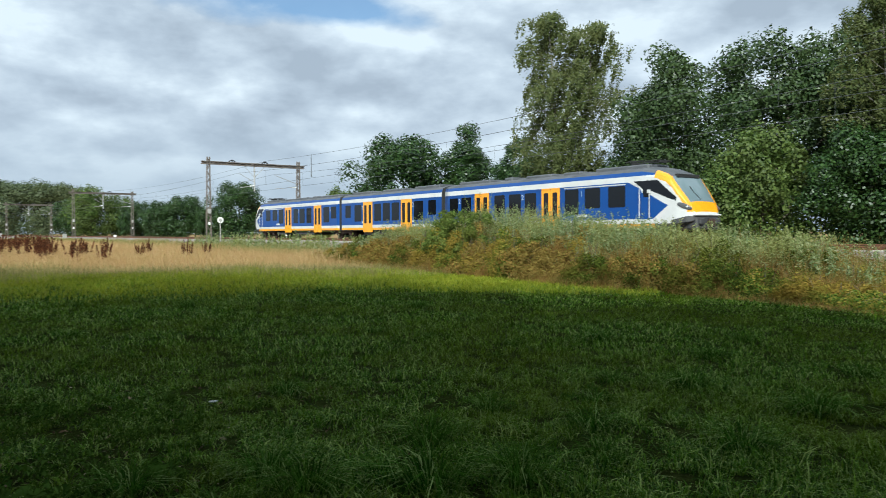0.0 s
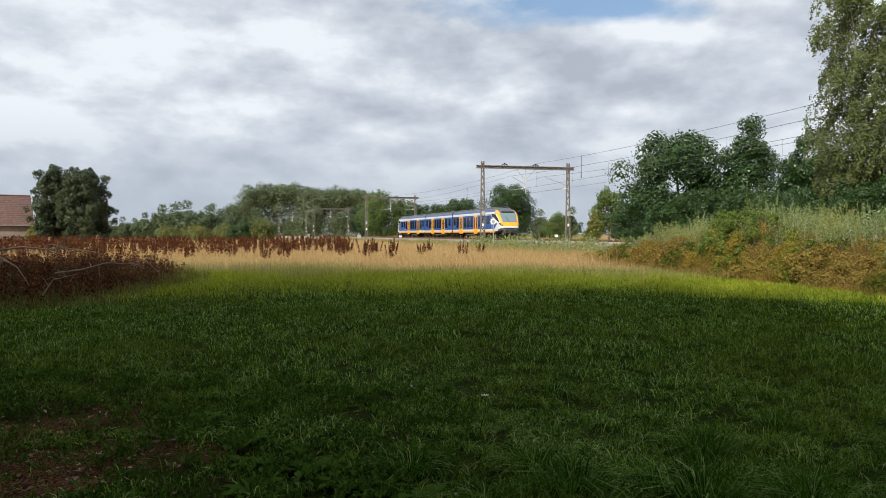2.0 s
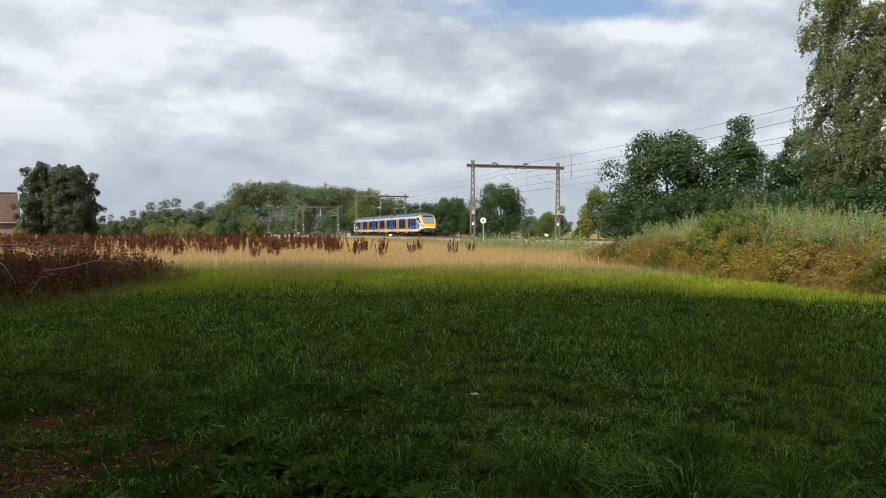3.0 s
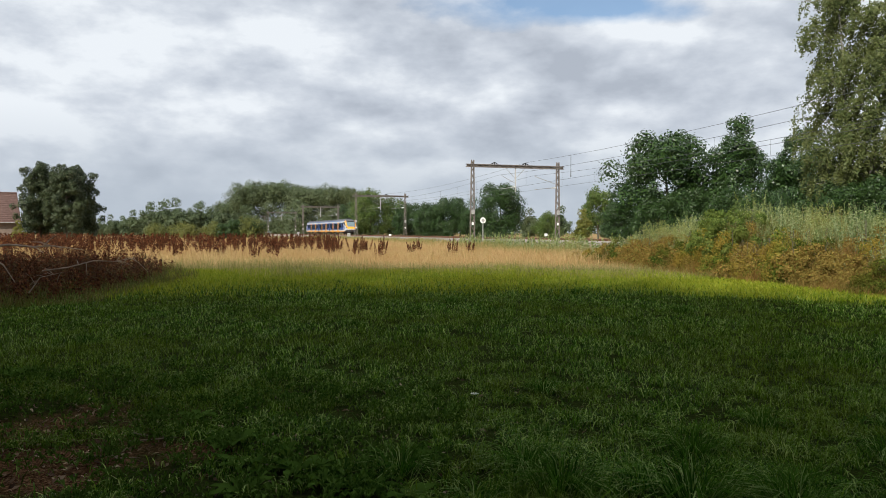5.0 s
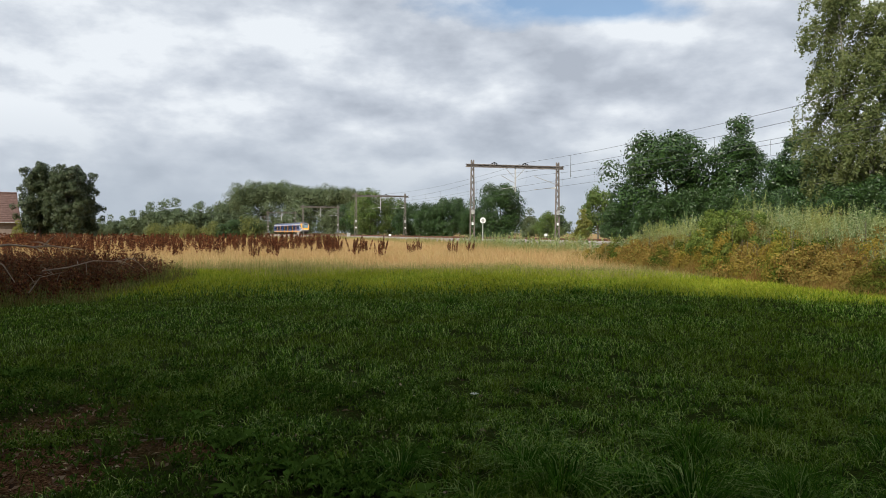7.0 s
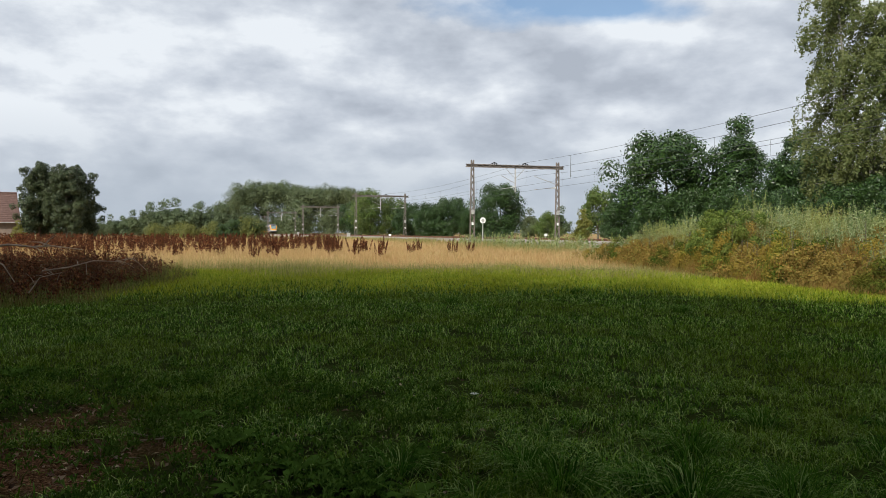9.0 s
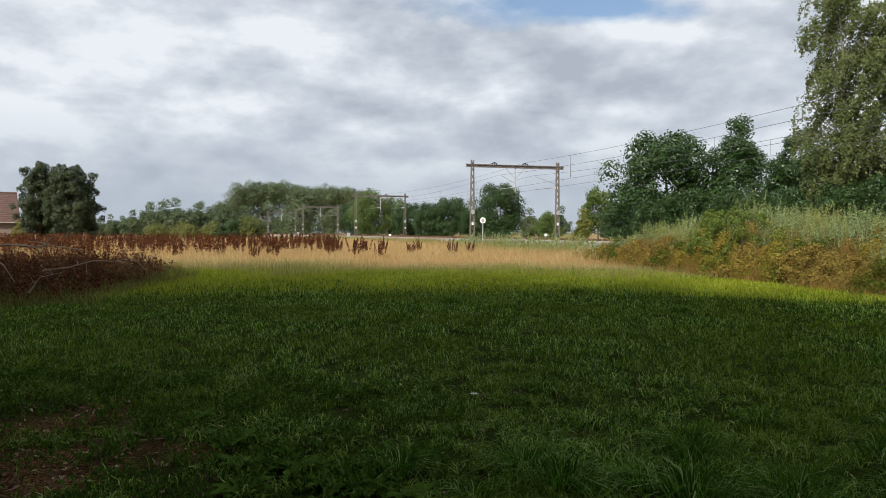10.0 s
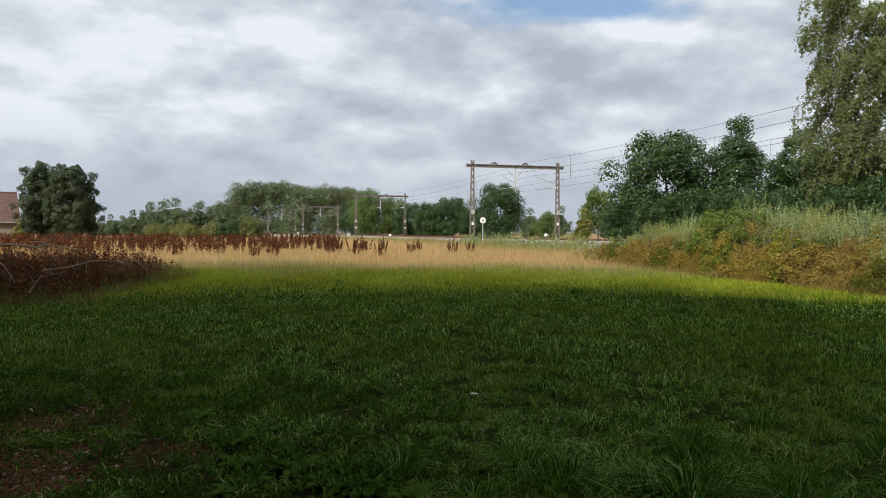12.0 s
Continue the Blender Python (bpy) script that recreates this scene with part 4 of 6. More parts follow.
def mid_car(train):
    car = part("carriage", mid_body(), BODY, train, "blue middle carriage with yellow doors")
    for x in (-3.05, 3.05):
        doorway(car, x, 1)
    for a, b, z0 in ((-1.95, -0.85, 1.5), (-0.55, 0.55, 1.5), (0.85, 1.95, 1.5), (4.15, 5.4, 1.5), (-5.4, -4.15, 1.5), (6.1, 7.1, 1.84), (-7.1, -6.1, 1.84)):
        side_window(car, a, b, z0, 2.92)
    for x in (-4.0, 4.0):
        digit(car, TWO, x, 2.66)
        for s in (1, -1):
            part("logo_plate", plate(bmesh.new(), x - 0.1, x + 0.1, 1.34, 1.5, s * HALF, 0.008, 0.03), M["white"], car, "small white emblem plate")
    roof_pod(car, -6.8, -3.4, 0.9, 4.08)
    roof_pod(car, -1.6, 1.6, 0.9, 4.06)
    roof_pod(car, 3.4, 6.8, 0.9, 4.08)
    for s in (1, -1):
        bm = bmesh.new()
        for k in range(5):
            x = s * (MID_CAR / 2 - 0.20 + k * 0.1)
            add_box(bm, x - 0.035, x + 0.035, -1.34, 1.34, 0.75, 3.72, 0.02)
        x0, x1 = sorted((s * (MID_CAR / 2 - 0.24), s * (MID_CAR / 2 + 0.24)))
        add_box(bm, x0, x1, -1.28, 1.28, 0.8, 3.66)
        part("gangway_bellows", bm, M["rubber"], car, "black corrugated gangway bellows")
    part("underfloor_box", box(-4.2, 4.2, -1.2, 1.2, 0.36, 0.62, 0.05), M["dark_grey"], car, "dark underfloor equipment boxes")
    return car


def build_train():
    t = empty("commuter_train", line_pose(TRAIN_LENGTH / 2, 0, RAIL))
    tagged(t, "blue electric commuter train of three carriages with yellow doors", "train")
    return t, [end_car(t, True), mid_car(t), end_car(t, False)]


train, cars = build_train()


def car_pose(s0, s1):
    a, b = on_line(s0), on_line(s1)
    d = b - a
    return pose((a.x + b.x) / 2, (a.y + b.y) / 2, RAIL, 0, 0, math.degrees(math.atan2(d.y, d.x)))


def motions():
    rows, tail_rows, head_rows = [], [], []
    for i in range(25):
        t = i * 0.5
        s = SPEED * t + ACCEL * t * t / 2
        m = car_pose(s + END_CAR, s + END_CAR + MID_CAR)
        rows.append((t, m))
        tail_rows.append((t, m.inverted() @ car_pose(s, s + END_CAR)))
        head_rows.append((t, m.inverted() @ car_pose(s + END_CAR + MID_CAR, s + TRAIN_LENGTH)))
    walk(train, rows)
    walk(cars[0], tail_rows)
    walk(cars[2], head_rows)

# ---------------------------------------------------------------- overhead line
MAST_L, MAST_R, MAST_TOP = 7.17, -3.08, 8.60      # across the line, and height over the rail
GANTRIES = [56.7, 127.6, 196.8, 266.2, 342.8, 415.0, 488.0]
CONTACT, MESSENGER = 5.4, 6.75


def lattice_mast(height, base_w, top_w, name, parent, lat, z0):
    """Two channels joined by zigzag lacing; local x along the line, y across it."""
    bm = bmesh.new()
    for s in (-1, 1):
        for a in (0.0,):
            b0, b1 = s * base_w / 2, s * top_w / 2
            v = []
            for z, c in ((z0, b0), (height, b1)):
                for dy, dx in ((-0.045, -0.11), (0.045, -0.11), (0.045, 0.11), (-0.045, 0.11)):
                    v.append(bm.verts.new((dx, lat + c + dy, z)))
            for i in range(4):
                j = (i + 1) % 4
                bm.faces.new((v[i], v[j], v[4 + j], v[4 + i]))
            bm.faces.new(v[4:])
    n = 13
    for i in range(n):
        za, zb = z0 + (height - z0) * i / n, z0 + (height - z0) * (i + 1) / n
        wa, wb = (base_w + (top_w - base_w) * i / n) / 2, (base_w + (top_w - base_w) * (i + 1) / n) / 2
        s = 1 if i % 2 else -1
        for x in (-0.09, 0.09):
            add_tube(bm, [(x, lat + s * wa, za), (x, lat - s * wb, zb)], 0.032, 4)
    part(name, bm, M["mast_steel"], parent, "tapering lattice steel mast")


def insulator(pts, parent, name="insulator"):
    a, b = Vector(pts[0]), Vector(pts[1])
    bm = bmesh.new()
    add_tube(bm, [a, b], 0.035, 6)
    for k in range(5):
        p = a.lerp(b, (k + 0.5) / 5)
        d = (b - a).normalized() * 0.025
        add_tube(bm, [p - d, p + d], 0.085, 8)
    part(name, bm, M["porcelain"], parent, "pale ribbed insulator")


def gantry():
    g = empty("overhead_line_portal", line_pose(GANTRIES[0], 0, RAIL))
    tagged(g, "brown lattice steel portal carrying the overhead wires across both tracks", "portal", "overhead line portals")
    for lat in (MAST_L, MAST_R):
        lattice_mast(MAST_TOP, 0.52, 0.26, "mast", g, lat, -0.75)
        part("foundation", box(-0.4, 0.4, lat - 0.5, lat + 0.5, -0.95, -0.42, 0.04), M["concrete"], g, "concrete footing")
        part("sign_plate", box(-0.13, -0.11, lat - 0.11, lat + 0.11, 1.4, 1.7, 0.004), M["porcelain"], g, "small white plate with unreadable marking")
        part("junction_box", box(-0.32, -0.12, lat - 0.16, lat + 0.16, 2.6, 3.1, 0.02), M["galvanised"], g)
    bm = bmesh.new()
    zb = MAST_TOP - 0.62
    for z in (zb - 0.14, zb + 0.14):
        add_box(bm, -0.16, 0.16, MAST_R - 0.75, MAST_L + 0.75, z - 0.035, z + 0.035)
    n = 16
    for i in range(n):
        ya, yb = MAST_R - 0.6 + (MAST_L - MAST_R + 1.2) * i / n, MAST_R - 0.6 + (MAST_L - MAST_R + 1.2) * (i + 1) / n
        s = 1 if i % 2 else -1
        for x in (-0.14, 0.14):
            add_tube(bm, [(x, ya, zb - s * 0.12), (x, yb, zb + s * 0.12)], 0.03, 4)
    add_box(bm, -0.02, 0.02, MAST_R - 0.7, MAST_L + 0.7, zb - 0.12, zb + 0.12)
    part("crossbeam", bm, M["mast_steel"], g, "riveted lattice crossbeam")
    for y in (0.9, 4.6):
        bm = bmesh.new()
        add_tube(bm, [(0, y - 0.35, zb + 0.22), (0, y, zb + 0.42), (0, y + 0.35, zb + 0.22)], 0.06, 6)
        add_tube(bm, [(0, y, zb + 0.1), (0, y, zb + 0.42)], 0.05, 6)
        part("feeder_bracket", bm, M["rubber"], g, "dark bracket for the feeder wire")
    # drop post between the tracks, with arms to both contact wires
    part("drop_post", tube([(0, 2.1, zb - 0.1), (0, 2.1, 5.1)], 0.075, 8), M["galvanised"], g, "pale grey drop post")
    for y in (0.9, 3.3):
        part("stay", tube([(0, y + (1.2 if y < 2 else -1.2) * 0.0, zb - 0.14), (0, 2.1, 6.6)], 0.03, 5), M["galvanised"], g)
    for y0, y1, name in ((2.1, 3.75, "steady_arm"), (MAST_R + 0.2, -0.25, "steady_arm")):
        part(name, tube([(0, y0, 5.72), (0, y1, 5.45)], 0.035, 6), M["galvanised"], g, "slender pale steady arm")
        part("cantilever", tube([(0, y0, 6.1), (0, y1, 6.95)], 0.035, 6), M["galvanised"], g)
        d = 0.55 if y1 > y0 else -0.55
        insulator([(0, y0, 5.72), (0, y0 + d, 5.72 - 0.09)], g)
    return g


def overhead_line():
    g = gantry()
    for s in GANTRIES[1:]:
        copy_thing(g, line_pose(s, 0, RAIL))
    wires = empty("overhead_wires")
    tagged(wires, "dark contact and carrier wires hung over both tracks", "overhead wires", kind="structure")
    ends = [-76.0, -13.5] + GANTRIES[:6]

    def strand(name, lat, top, sag, r, zig=0.0):
        bm = bmesh.new()
        for i, (a, b) in enumerate(zip(ends, ends[1:])):
            pts = []
            for k in range(13):
                f = k / 12
                z = RAIL + top - sag * 4 * f * (1 - f) * ((b - a) / 70) ** 2
                pts.append(on_line(a + (b - a) * f, lat + zig * (1 - 2 * f) * (1 if i % 2 else -1), z))
            add_tube(bm, pts, r, 4, False)
        part(name, bm, M["wire"], wires)

    for lat in (0.0, 4.0):
        strand("contact_wire", lat, CONTACT, 0.02, 0.012, 0.2)
        strand("carrier_wire", lat, MESSENGER + 0.25, 0.6, 0.013)
        bm = bmesh.new()
        for a, b in zip(ends[1:4], ends[2:5]):
            for k in range(1, 9):
                f = k / 9
                z1 = RAIL + MESSENGER + 0.25 - 0.6 * 4 * f * (1 - f)
                p, q = on_line(a + (b - a) * f, lat, z1), on_line(a + (b - a) * f, lat, RAIL + CONTACT)
                add_tube(bm, [p, q], 0.008, 3, False)
        part("dropper", bm, M["wire"], wires)
    strand("feeder_wire", 0.9, MAST_TOP - 0.15, 0.55, 0.013)
    part("jumper_cable", tube([on_line(45, 0.9, RAIL + 8.2), on_line(45, 0.9, RAIL + 6.6), on_line(45, 0.9, RAIL + 6.0)], [0.022, 0.03, 0.05], 6), M["wire"], wires, "dark hanging jumper cable")


overhead_line()

# ---------------------------------------------------------------- lineside signs and boxes


def round_sign():
    s = empty("round_sign", line_pose(51.0, 7.9, 0.45))
    tagged(s, "round white railway sign on a slim grey post", "sign")
    part("post", tube([(0, 0, -0.1), (0, 0, 2.45)], 0.045, 8), M["galvanised"], s)
    bm = tube([(-0.03, 0, 2.5), (0.0, 0, 2.5)], 0.31, 24)
    part("disc", bm, M["porcelain"], s, "white disc")
    part("marking", tube([(-0.042, 0, 2.5), (-0.03, 0, 2.5)], 0.16, 16), M["galvanised"], s, "grey dot in the middle of the disc")
    return s


def marker(s, lat, h, w, name, label, mat, z=0.5):
    m = empty(name, line_pose(s, lat, z))
    tagged(m, label, "marker")
    part("post", tube([(0, 0, -0.1), (0, 0, h)], 0.03, 6), M["galvanised"], m)
    part("plate", box(-0.045, -0.03, -w / 2, w / 2, h - w * 0.7, h, 0.005), M[mat], m)
    return m


def cabinet(s, lat, w, h):
    c = empty("relay_cabinet", line_pose(s, lat, 0.42))
    tagged(c, "pale grey lineside relay cabinet on a plinth", "cabinet")
    part("body", box(-w / 2, w / 2, -0.3, 0.3, 0.12, h, 0.02), M["galvanised"], c)
    part("plinth", box(-w / 2 - 0.04, w / 2 + 0.04, -0.34, 0.34, -0.1, 0.12, 0.01), M["concrete"], c)
    part("lid", box(-w / 2 - 0.05, w / 2 + 0.05, -0.36, 0.36, h, h + 0.06, 0.02), M["galvanised"], c)
    for k in (-1, 1):
        part("door", box(k * w / 4 - w / 4 + 0.03, k * w / 4 + w / 4 - 0.03, 0.3, 0.315, 0.2, h - 0.06, 0.004), M["galvanised"], c)


ROUND = round_sign()
marker(62, 8.5 - 12.5, 1.1, 0.45, "lineside_marker", "small white marker plate on a short post", "porcelain")
marker(95, 8.0, 1.0, 0.42, "lineside_marker", "small white marker plate on a short post", "porcelain", 0.45)
cabinet(131, 8.0, 0.6, 1.1)
cabinet(200, 8.0, 0.8, 1.3)

# ---------------------------------------------------------------- farmhouse


def tile_roof_material():
    n = Nodes("clay_tiles")
    v = n.local()
    br = n.add("ShaderNodeTexBrick", Scale=3.2)
    n.link(v, br.inputs["Vector"])
    c = n.ramp(n.noise(3, 4, 0.6, v), [(0.35, (0.10, 0.058, 0.048)), (0.65, (0.155, 0.095, 0.08))])
    return n.out(n.surface(c, 0.8, 0, n.bump(n.noise(14, 3, 0.5, v), 0.5, 0.03), 0.3))


M["tiles"] = tile_roof_material()
M["brick"] = worn("brick", (0.22, 0.165, 0.13), (0.31, 0.25, 0.21), 2.5, 0.9, 0, 0.3, 25)


def farmhouse():
    h = empty("farmhouse", pose(-74.5, 118.1, 0, 0, 0, 36))
    tagged(h, "brick farmhouse with a steep red-brown tiled roof", "house")
    bm = bmesh.new()
    w, d, e, r = 5.6, 4.6, 3.5, 7.9      # half length, half depth, eaves, ridge
    add_box(bm, -w, w, -d, d, -0.1, e)
    for x in (-w, w):
        a, b, c = bm.verts.new((x, -d, e)), bm.verts.new((x, d, e)), bm.verts.new((x, 0, r))
        bm.faces.new((a, b, c))
    part("wall", bm, M["brick"], h, "brown brick walls")
    for s in (-1, 1):
        bm = bmesh.new()
        rows, prof = 16, []
        for i in range(rows):
            f0, f1 = i / rows, (i + 1) / rows
            for f, lift in ((f0, 0.10), (f1, 0.04)):
                prof.append((s * (d + 0.45) * (1 - f), e - 0.4 + (r - e + 0.42) * f + lift))
        prof = [(s * (d + 0.45), e - 0.42)] + prof
        ends = [[bm.verts.new((x, y, z)) for y, z in prof] for x in (-w - 0.3, w + 0.3)]
        for k in range(len(prof) - 1):
            bm.faces.new((ends[0][k], ends[1][k], ends[1][k + 1], ends[0][k + 1]))
        part("roof", bm, M["tiles"], h, "red-brown clay tile roof slope")
    part("ridge", tube([(-w - 0.3, 0, r + 0.1), (w + 0.3, 0, r + 0.1)], 0.13, 8), M["tiles"], h)
    part("gutter", tube([(-w - 0.3, -d - 0.5, e - 0.42), (w + 0.3, -d - 0.5, e - 0.42)], 0.08, 6), M["galvanised"], h)
    part("chimney", box(-1.0, -0.3, -0.35, 0.35, r - 0.6, r + 0.9, 0.02), M["brick"], h)
    for x in (-3.6, -1.0):
        wdw = part("window", box(x - 0.5, x + 0.5, -d - 0.03, -d + 0.03, 1.0, 2.4), M["window_glass"], h)
        bm = bmesh.new()
        for a in (x - 0.55, x - 0.03, x + 0.49):
            add_box(bm, a, a + 0.06, -d - 0.06, -d - 0.025, 0.95, 2.45)
        for z in (0.95, 2.39):
            add_box(bm, x - 0.55, x + 0.55, -d - 0.062, -d - 0.027, z, z + 0.06)
        part("frame", bm, M["galvanised"], wdw, "grey window frame")


farmhouse()

# ---------------------------------------------------------------- grass, weeds and thickets


def lattice_noise(x, y, scale, seed):
    """Smooth value noise from 0 to 1 over the plan."""
    g = np.random.default_rng(seed).uniform(0, 1, (64, 64))
    u, v = np.asarray(x) / scale, np.asarray(y) / scale
    i, j = np.floor(u).astype(int), np.floor(v).astype(int)
    fu, fv = u - i, v - j
    fu, fv = fu * fu * (3 - 2 * fu), fv * fv * (3 - 2 * fv)
    a, b = g[i % 64, j % 64], g[(i + 1) % 64, j % 64]
    c, d = g[i % 64, (j + 1) % 64], g[(i + 1) % 64, (j + 1) % 64]
    return (a * (1 - fu) + b * fu) * (1 - fv) + (c * (1 - fu) + d * fu) * fv


def ground_z(x, y):
    z = 0.035 * (np.sin(x * 0.55 + 1.3) * np.cos(y * 0.43) + np.sin(x * 0.21 - y * 0.33)) - 0.03
    return np.where(np.maximum(np.abs(x), np.abs(y)) < 60, z, 0.0)


def line_lat(x, y):
    """Offset to the left of the far track, for arrays."""
    k = np.abs(_Y[None, :] - np.asarray(y)[:, None]).argmin(1)
    return (np.asarray(x) - _X[k]) * -np.sin(_H[k])


def verge_z(lat):
    return np.interp(lat, [-10, -6, -3.6, -2, 6, 7.6, 10, 14], [-0.05, 0.15, 0.5, 0.62, 0.62, 0.5, 0.18, -0.05])


def blade_mesh(name, x, y, z, h, w, lean, rng, material, lean_dir=None, droop=0.35, arched=False):
    """Tapered, bent blades: a quad and a tip each."""
    n = len(x)
    a = rng.uniform(0, 2 * np.pi, n) if lean_dir is None else lean_dir
    side = a + np.pi / 2 + rng.normal(size=n) * 0.5
    dx, dy = np.cos(a), np.sin(a)
    sx, sy = np.cos(side) * w / 2, np.sin(side) * w / 2
    rows = ((0.0, 1.0), (0.45, 0.85), (0.78, 0.6)) if arched else ((0.0, 1.0), (0.58, 0.75))
    nv = 2 * len(rows) + 1
    co = np.empty((n, nv, 3), np.float32)

    def spine(q):
        out = lean * h * (q ** 1.7 if arched else 0.38 * q / 0.58)
        if q == 1.0:
            out = lean * h
        rise = h * (1.12 * q - 0.12 * q * q - droop * lean * q ** 3) if arched else h * (q if q < 1 else 1 - droop * lean)
        return x + dx * out, y + dy * out, z + rise - (0.01 if q == 0 else 0)

    for i, (q, wide) in enumerate(rows):
        mx, my, mz = spine(q)
        for k, s in ((0, -wide), (1, wide)):
            co[:, 2 * i + k] = np.stack([mx + s * sx, my + s * sy, mz], 1)
    co[:, nv - 1] = np.stack(spine(1.0), 1)
    base = np.arange(n, dtype=np.int32)[:, None] * nv
    loop = [v for i in range(len(rows) - 1) for v in (2 * i, 2 * i + 1, 2 * i + 3, 2 * i + 2)] + [nv - 3, nv - 2, nv - 1]
    idx = (base + np.array([loop], np.int32)).ravel()
    nl, nf = len(loop), len(rows)
    me = bpy.data.meshes.new(name)
    me.vertices.add(n * nv)
    me.vertices.foreach_set("co", co.ravel())
    me.loops.add(n * nl)
    me.loops.foreach_set("vertex_index", idx)
    me.polygons.add(n * nf)
    start = (np.arange(n, dtype=np.int32)[:, None] * nl + np.arange(nf, dtype=np.int32)[None, :] * 4).ravel()
    me.polygons.foreach_set("loop_start", start)
    me.polygons.foreach_set("loop_total", np.tile(np.array([4] * (nf - 1) + [3], np.int32), n))
    me.materials.append(material)
    me.update(calc_edges=True)
    return me


def stuff(name, me, label, category):
    return tagged(new(name, me), label, category, kind="stuff")


def fan(rng, n, r0, r1, a0, a1, power):
    """Places in a sector of the plan (a: degrees right of +y), thinning with distance."""
    u = rng.uniform(0, 1, n)
    e = 2 - power
    r = (r0 ** e + u * (r1 ** e - r0 ** e)) ** (1 / e)
    a = np.radians(rng.uniform(a0, a1, n))
    return r * np.sin(a), r * np.cos(a), r


# foot of the bank beside the lawn (x, y) and the height of its growth
BANK = [(6.9, 45.0, 0.6), (7.7, 42.0, 1.1), (8.6, 38.5, 1.95), (9.2, 36.0, 2.4), (9.7, 33.0, 2.75), (10.3, 29.5, 2.95), (10.6, 27.0, 2.45), (11.0, 23.5, 2.2), (11.7, 19.5, 2.1),
        (12.8, 16.5, 1.8), (13.4, 14.5, 1.1), (13.9, 11.6, 0.55), (14.4, 8.0, 0.5), (15.0, 2.0, 0.5)]


def bank_x(y):
    return np.interp(y, [b[1] for b in BANK[::-1]], [b[0] for b in BANK[::-1]])


def bank_h(y):
    return (0.85 + 0.3 * lattice_noise(y, y * 0, 1.7, 31)) * np.interp(y, [b[1] for b in BANK[::-1]], [b[2] for b in BANK[::-1]])


def dock_edge(y):
    """Right-hand limit of the dock thicket by the lawn."""
    return np.interp(y, [13, 16, 17.6, 21, 25.5, 30, 40], [-11.5, -9.9, -8.9, -9.3, -9.6, -11, -16])


def bare_earth(x, y):
    d = np.minimum(np.minimum(np.hypot(x + 4.0, y - 6.5) / 0.8, np.hypot(x + 2.75, y - 5.2) / 0.75), np.hypot(x + 0.6, y - 4.6) / 0.4)
    return d + (lattice_noise(x, y, 0.4, 5) - 0.5) * 1.3


def hollow(x, y, rng):
    """Thin places between the clumps where the dark soil shows."""
    f = 0.8 * lattice_noise(x, y, 0.2, 12) + 0.35 * lattice_noise(x + 40, y, 0.09, 13)
    limit = np.where(np.hypot(x + 0.9, y - 5.0) < 1.3, 0.62, np.interp(np.hypot(x, y), [6, 14], [0.43, 0.34]))
    return f + rng.uniform(-0.06, 0.06, len(x)) < limit


def lawn():
    rng = np.random.default_rng(41)
    x, y, r = fan(rng, 600000, 3.3, 39, -37, 60, 1.25)
    edge = 33.5 + (lattice_noise(x, y, 3.0, 2) - 0.5) * 5
    ok = (y < edge) & (x < bank_x(y) + 0.6) & (x > dock_edge(y) - 1.0)
    ok &= (bare_earth(x, y) > 1.0) | (rng.uniform(0, 1, len(x)) < 0.06)
    ok &= lattice_noise(x, y, 0.45, 9) + 0.35 * lattice_noise(x, y, 2.2, 10) + rng.uniform(-0.3, 0.3, len(x)) > np.where(r < 9, 0.30, 0.12)
    # green blades thin out where the painted sunlit blades take over
    ok &= rng.uniform(0, 1, len(x)) < 1 - np.clip((r - 23) / 9, 0, 0.8)
    ok &= ~hollow(x, y, rng)
    x, y, r = x[ok], y[ok], r[ok]
    n = len(x)
    clump = lattice_noise(x, y, 0.3, 3)
    broad = lattice_noise(x, y, 2.6, 4)
    h = (0.04 + 0.06 * clump + 0.03 * broad) * rng.uniform(0.4, 1.45, n)
    h *= np.interp(r, [6, 13], [1.0, 0.8])
    tall = rng.uniform(0, 1, n) < 0.02
    h = np.where(tall, h * 1.9 + 0.05, h)
    w = np.maximum(0.0088, 0.0052 * (r / 5) ** 0.8) * rng.uniform(0.5, 1.3, n)
    flow = rng.uniform(0, 2 * np.pi, n)
    lean = np.clip(0.75 + 0.6 * lattice_noise(x, y, 0.5, 7) + rng.normal(size=n) * 0.35, 0.2, 1.8)
    for near in (True, False):
        k = (r < 10) == near
        me = blade_mesh("lawn_grass", x[k], y[k], ground_z(x[k], y[k]), h[k], w[k], lean[k], rng, M["lawn_blade"], flow[k], 0.5 if near else 0.35, near)
        stuff("lawn_grass", me, "fine arching meadow grass, thick and tufted" if near else "uneven green meadow grass, thick and tufted", "grass")
    # a fine undergrowth of short blades close to the camera
    x, y, r = fan(rng, 70000, 3.3, 9, -37, 60, 1.2)
    ok = (bare_earth(x, y) > 1.0) & (lattice_noise(x, y, 0.45, 9) + rng.uniform(-0.3, 0.3, len(x)) > 0.25)
    ok &= ~hollow(x, y, rng)
    x, y, r = x[ok], y[ok], r[ok]
    n = len(x)
    h = (0.05 + 0.07 * lattice_noise(x, y, 0.3, 3)) * rng.uniform(0.5, 1.5, n)
    stuff("lawn_grass", blade_mesh("lawn_grass", x, y, ground_z(x, y), h, 0.0065 * rng.uniform(0.6, 1.3, n), rng.uniform(0.4, 1.5, n), rng,
                                   M["lawn_blade"], rng.uniform(0, 6.28, n), 0.5, True), "fine arching undergrowth of meadow grass", "grass")


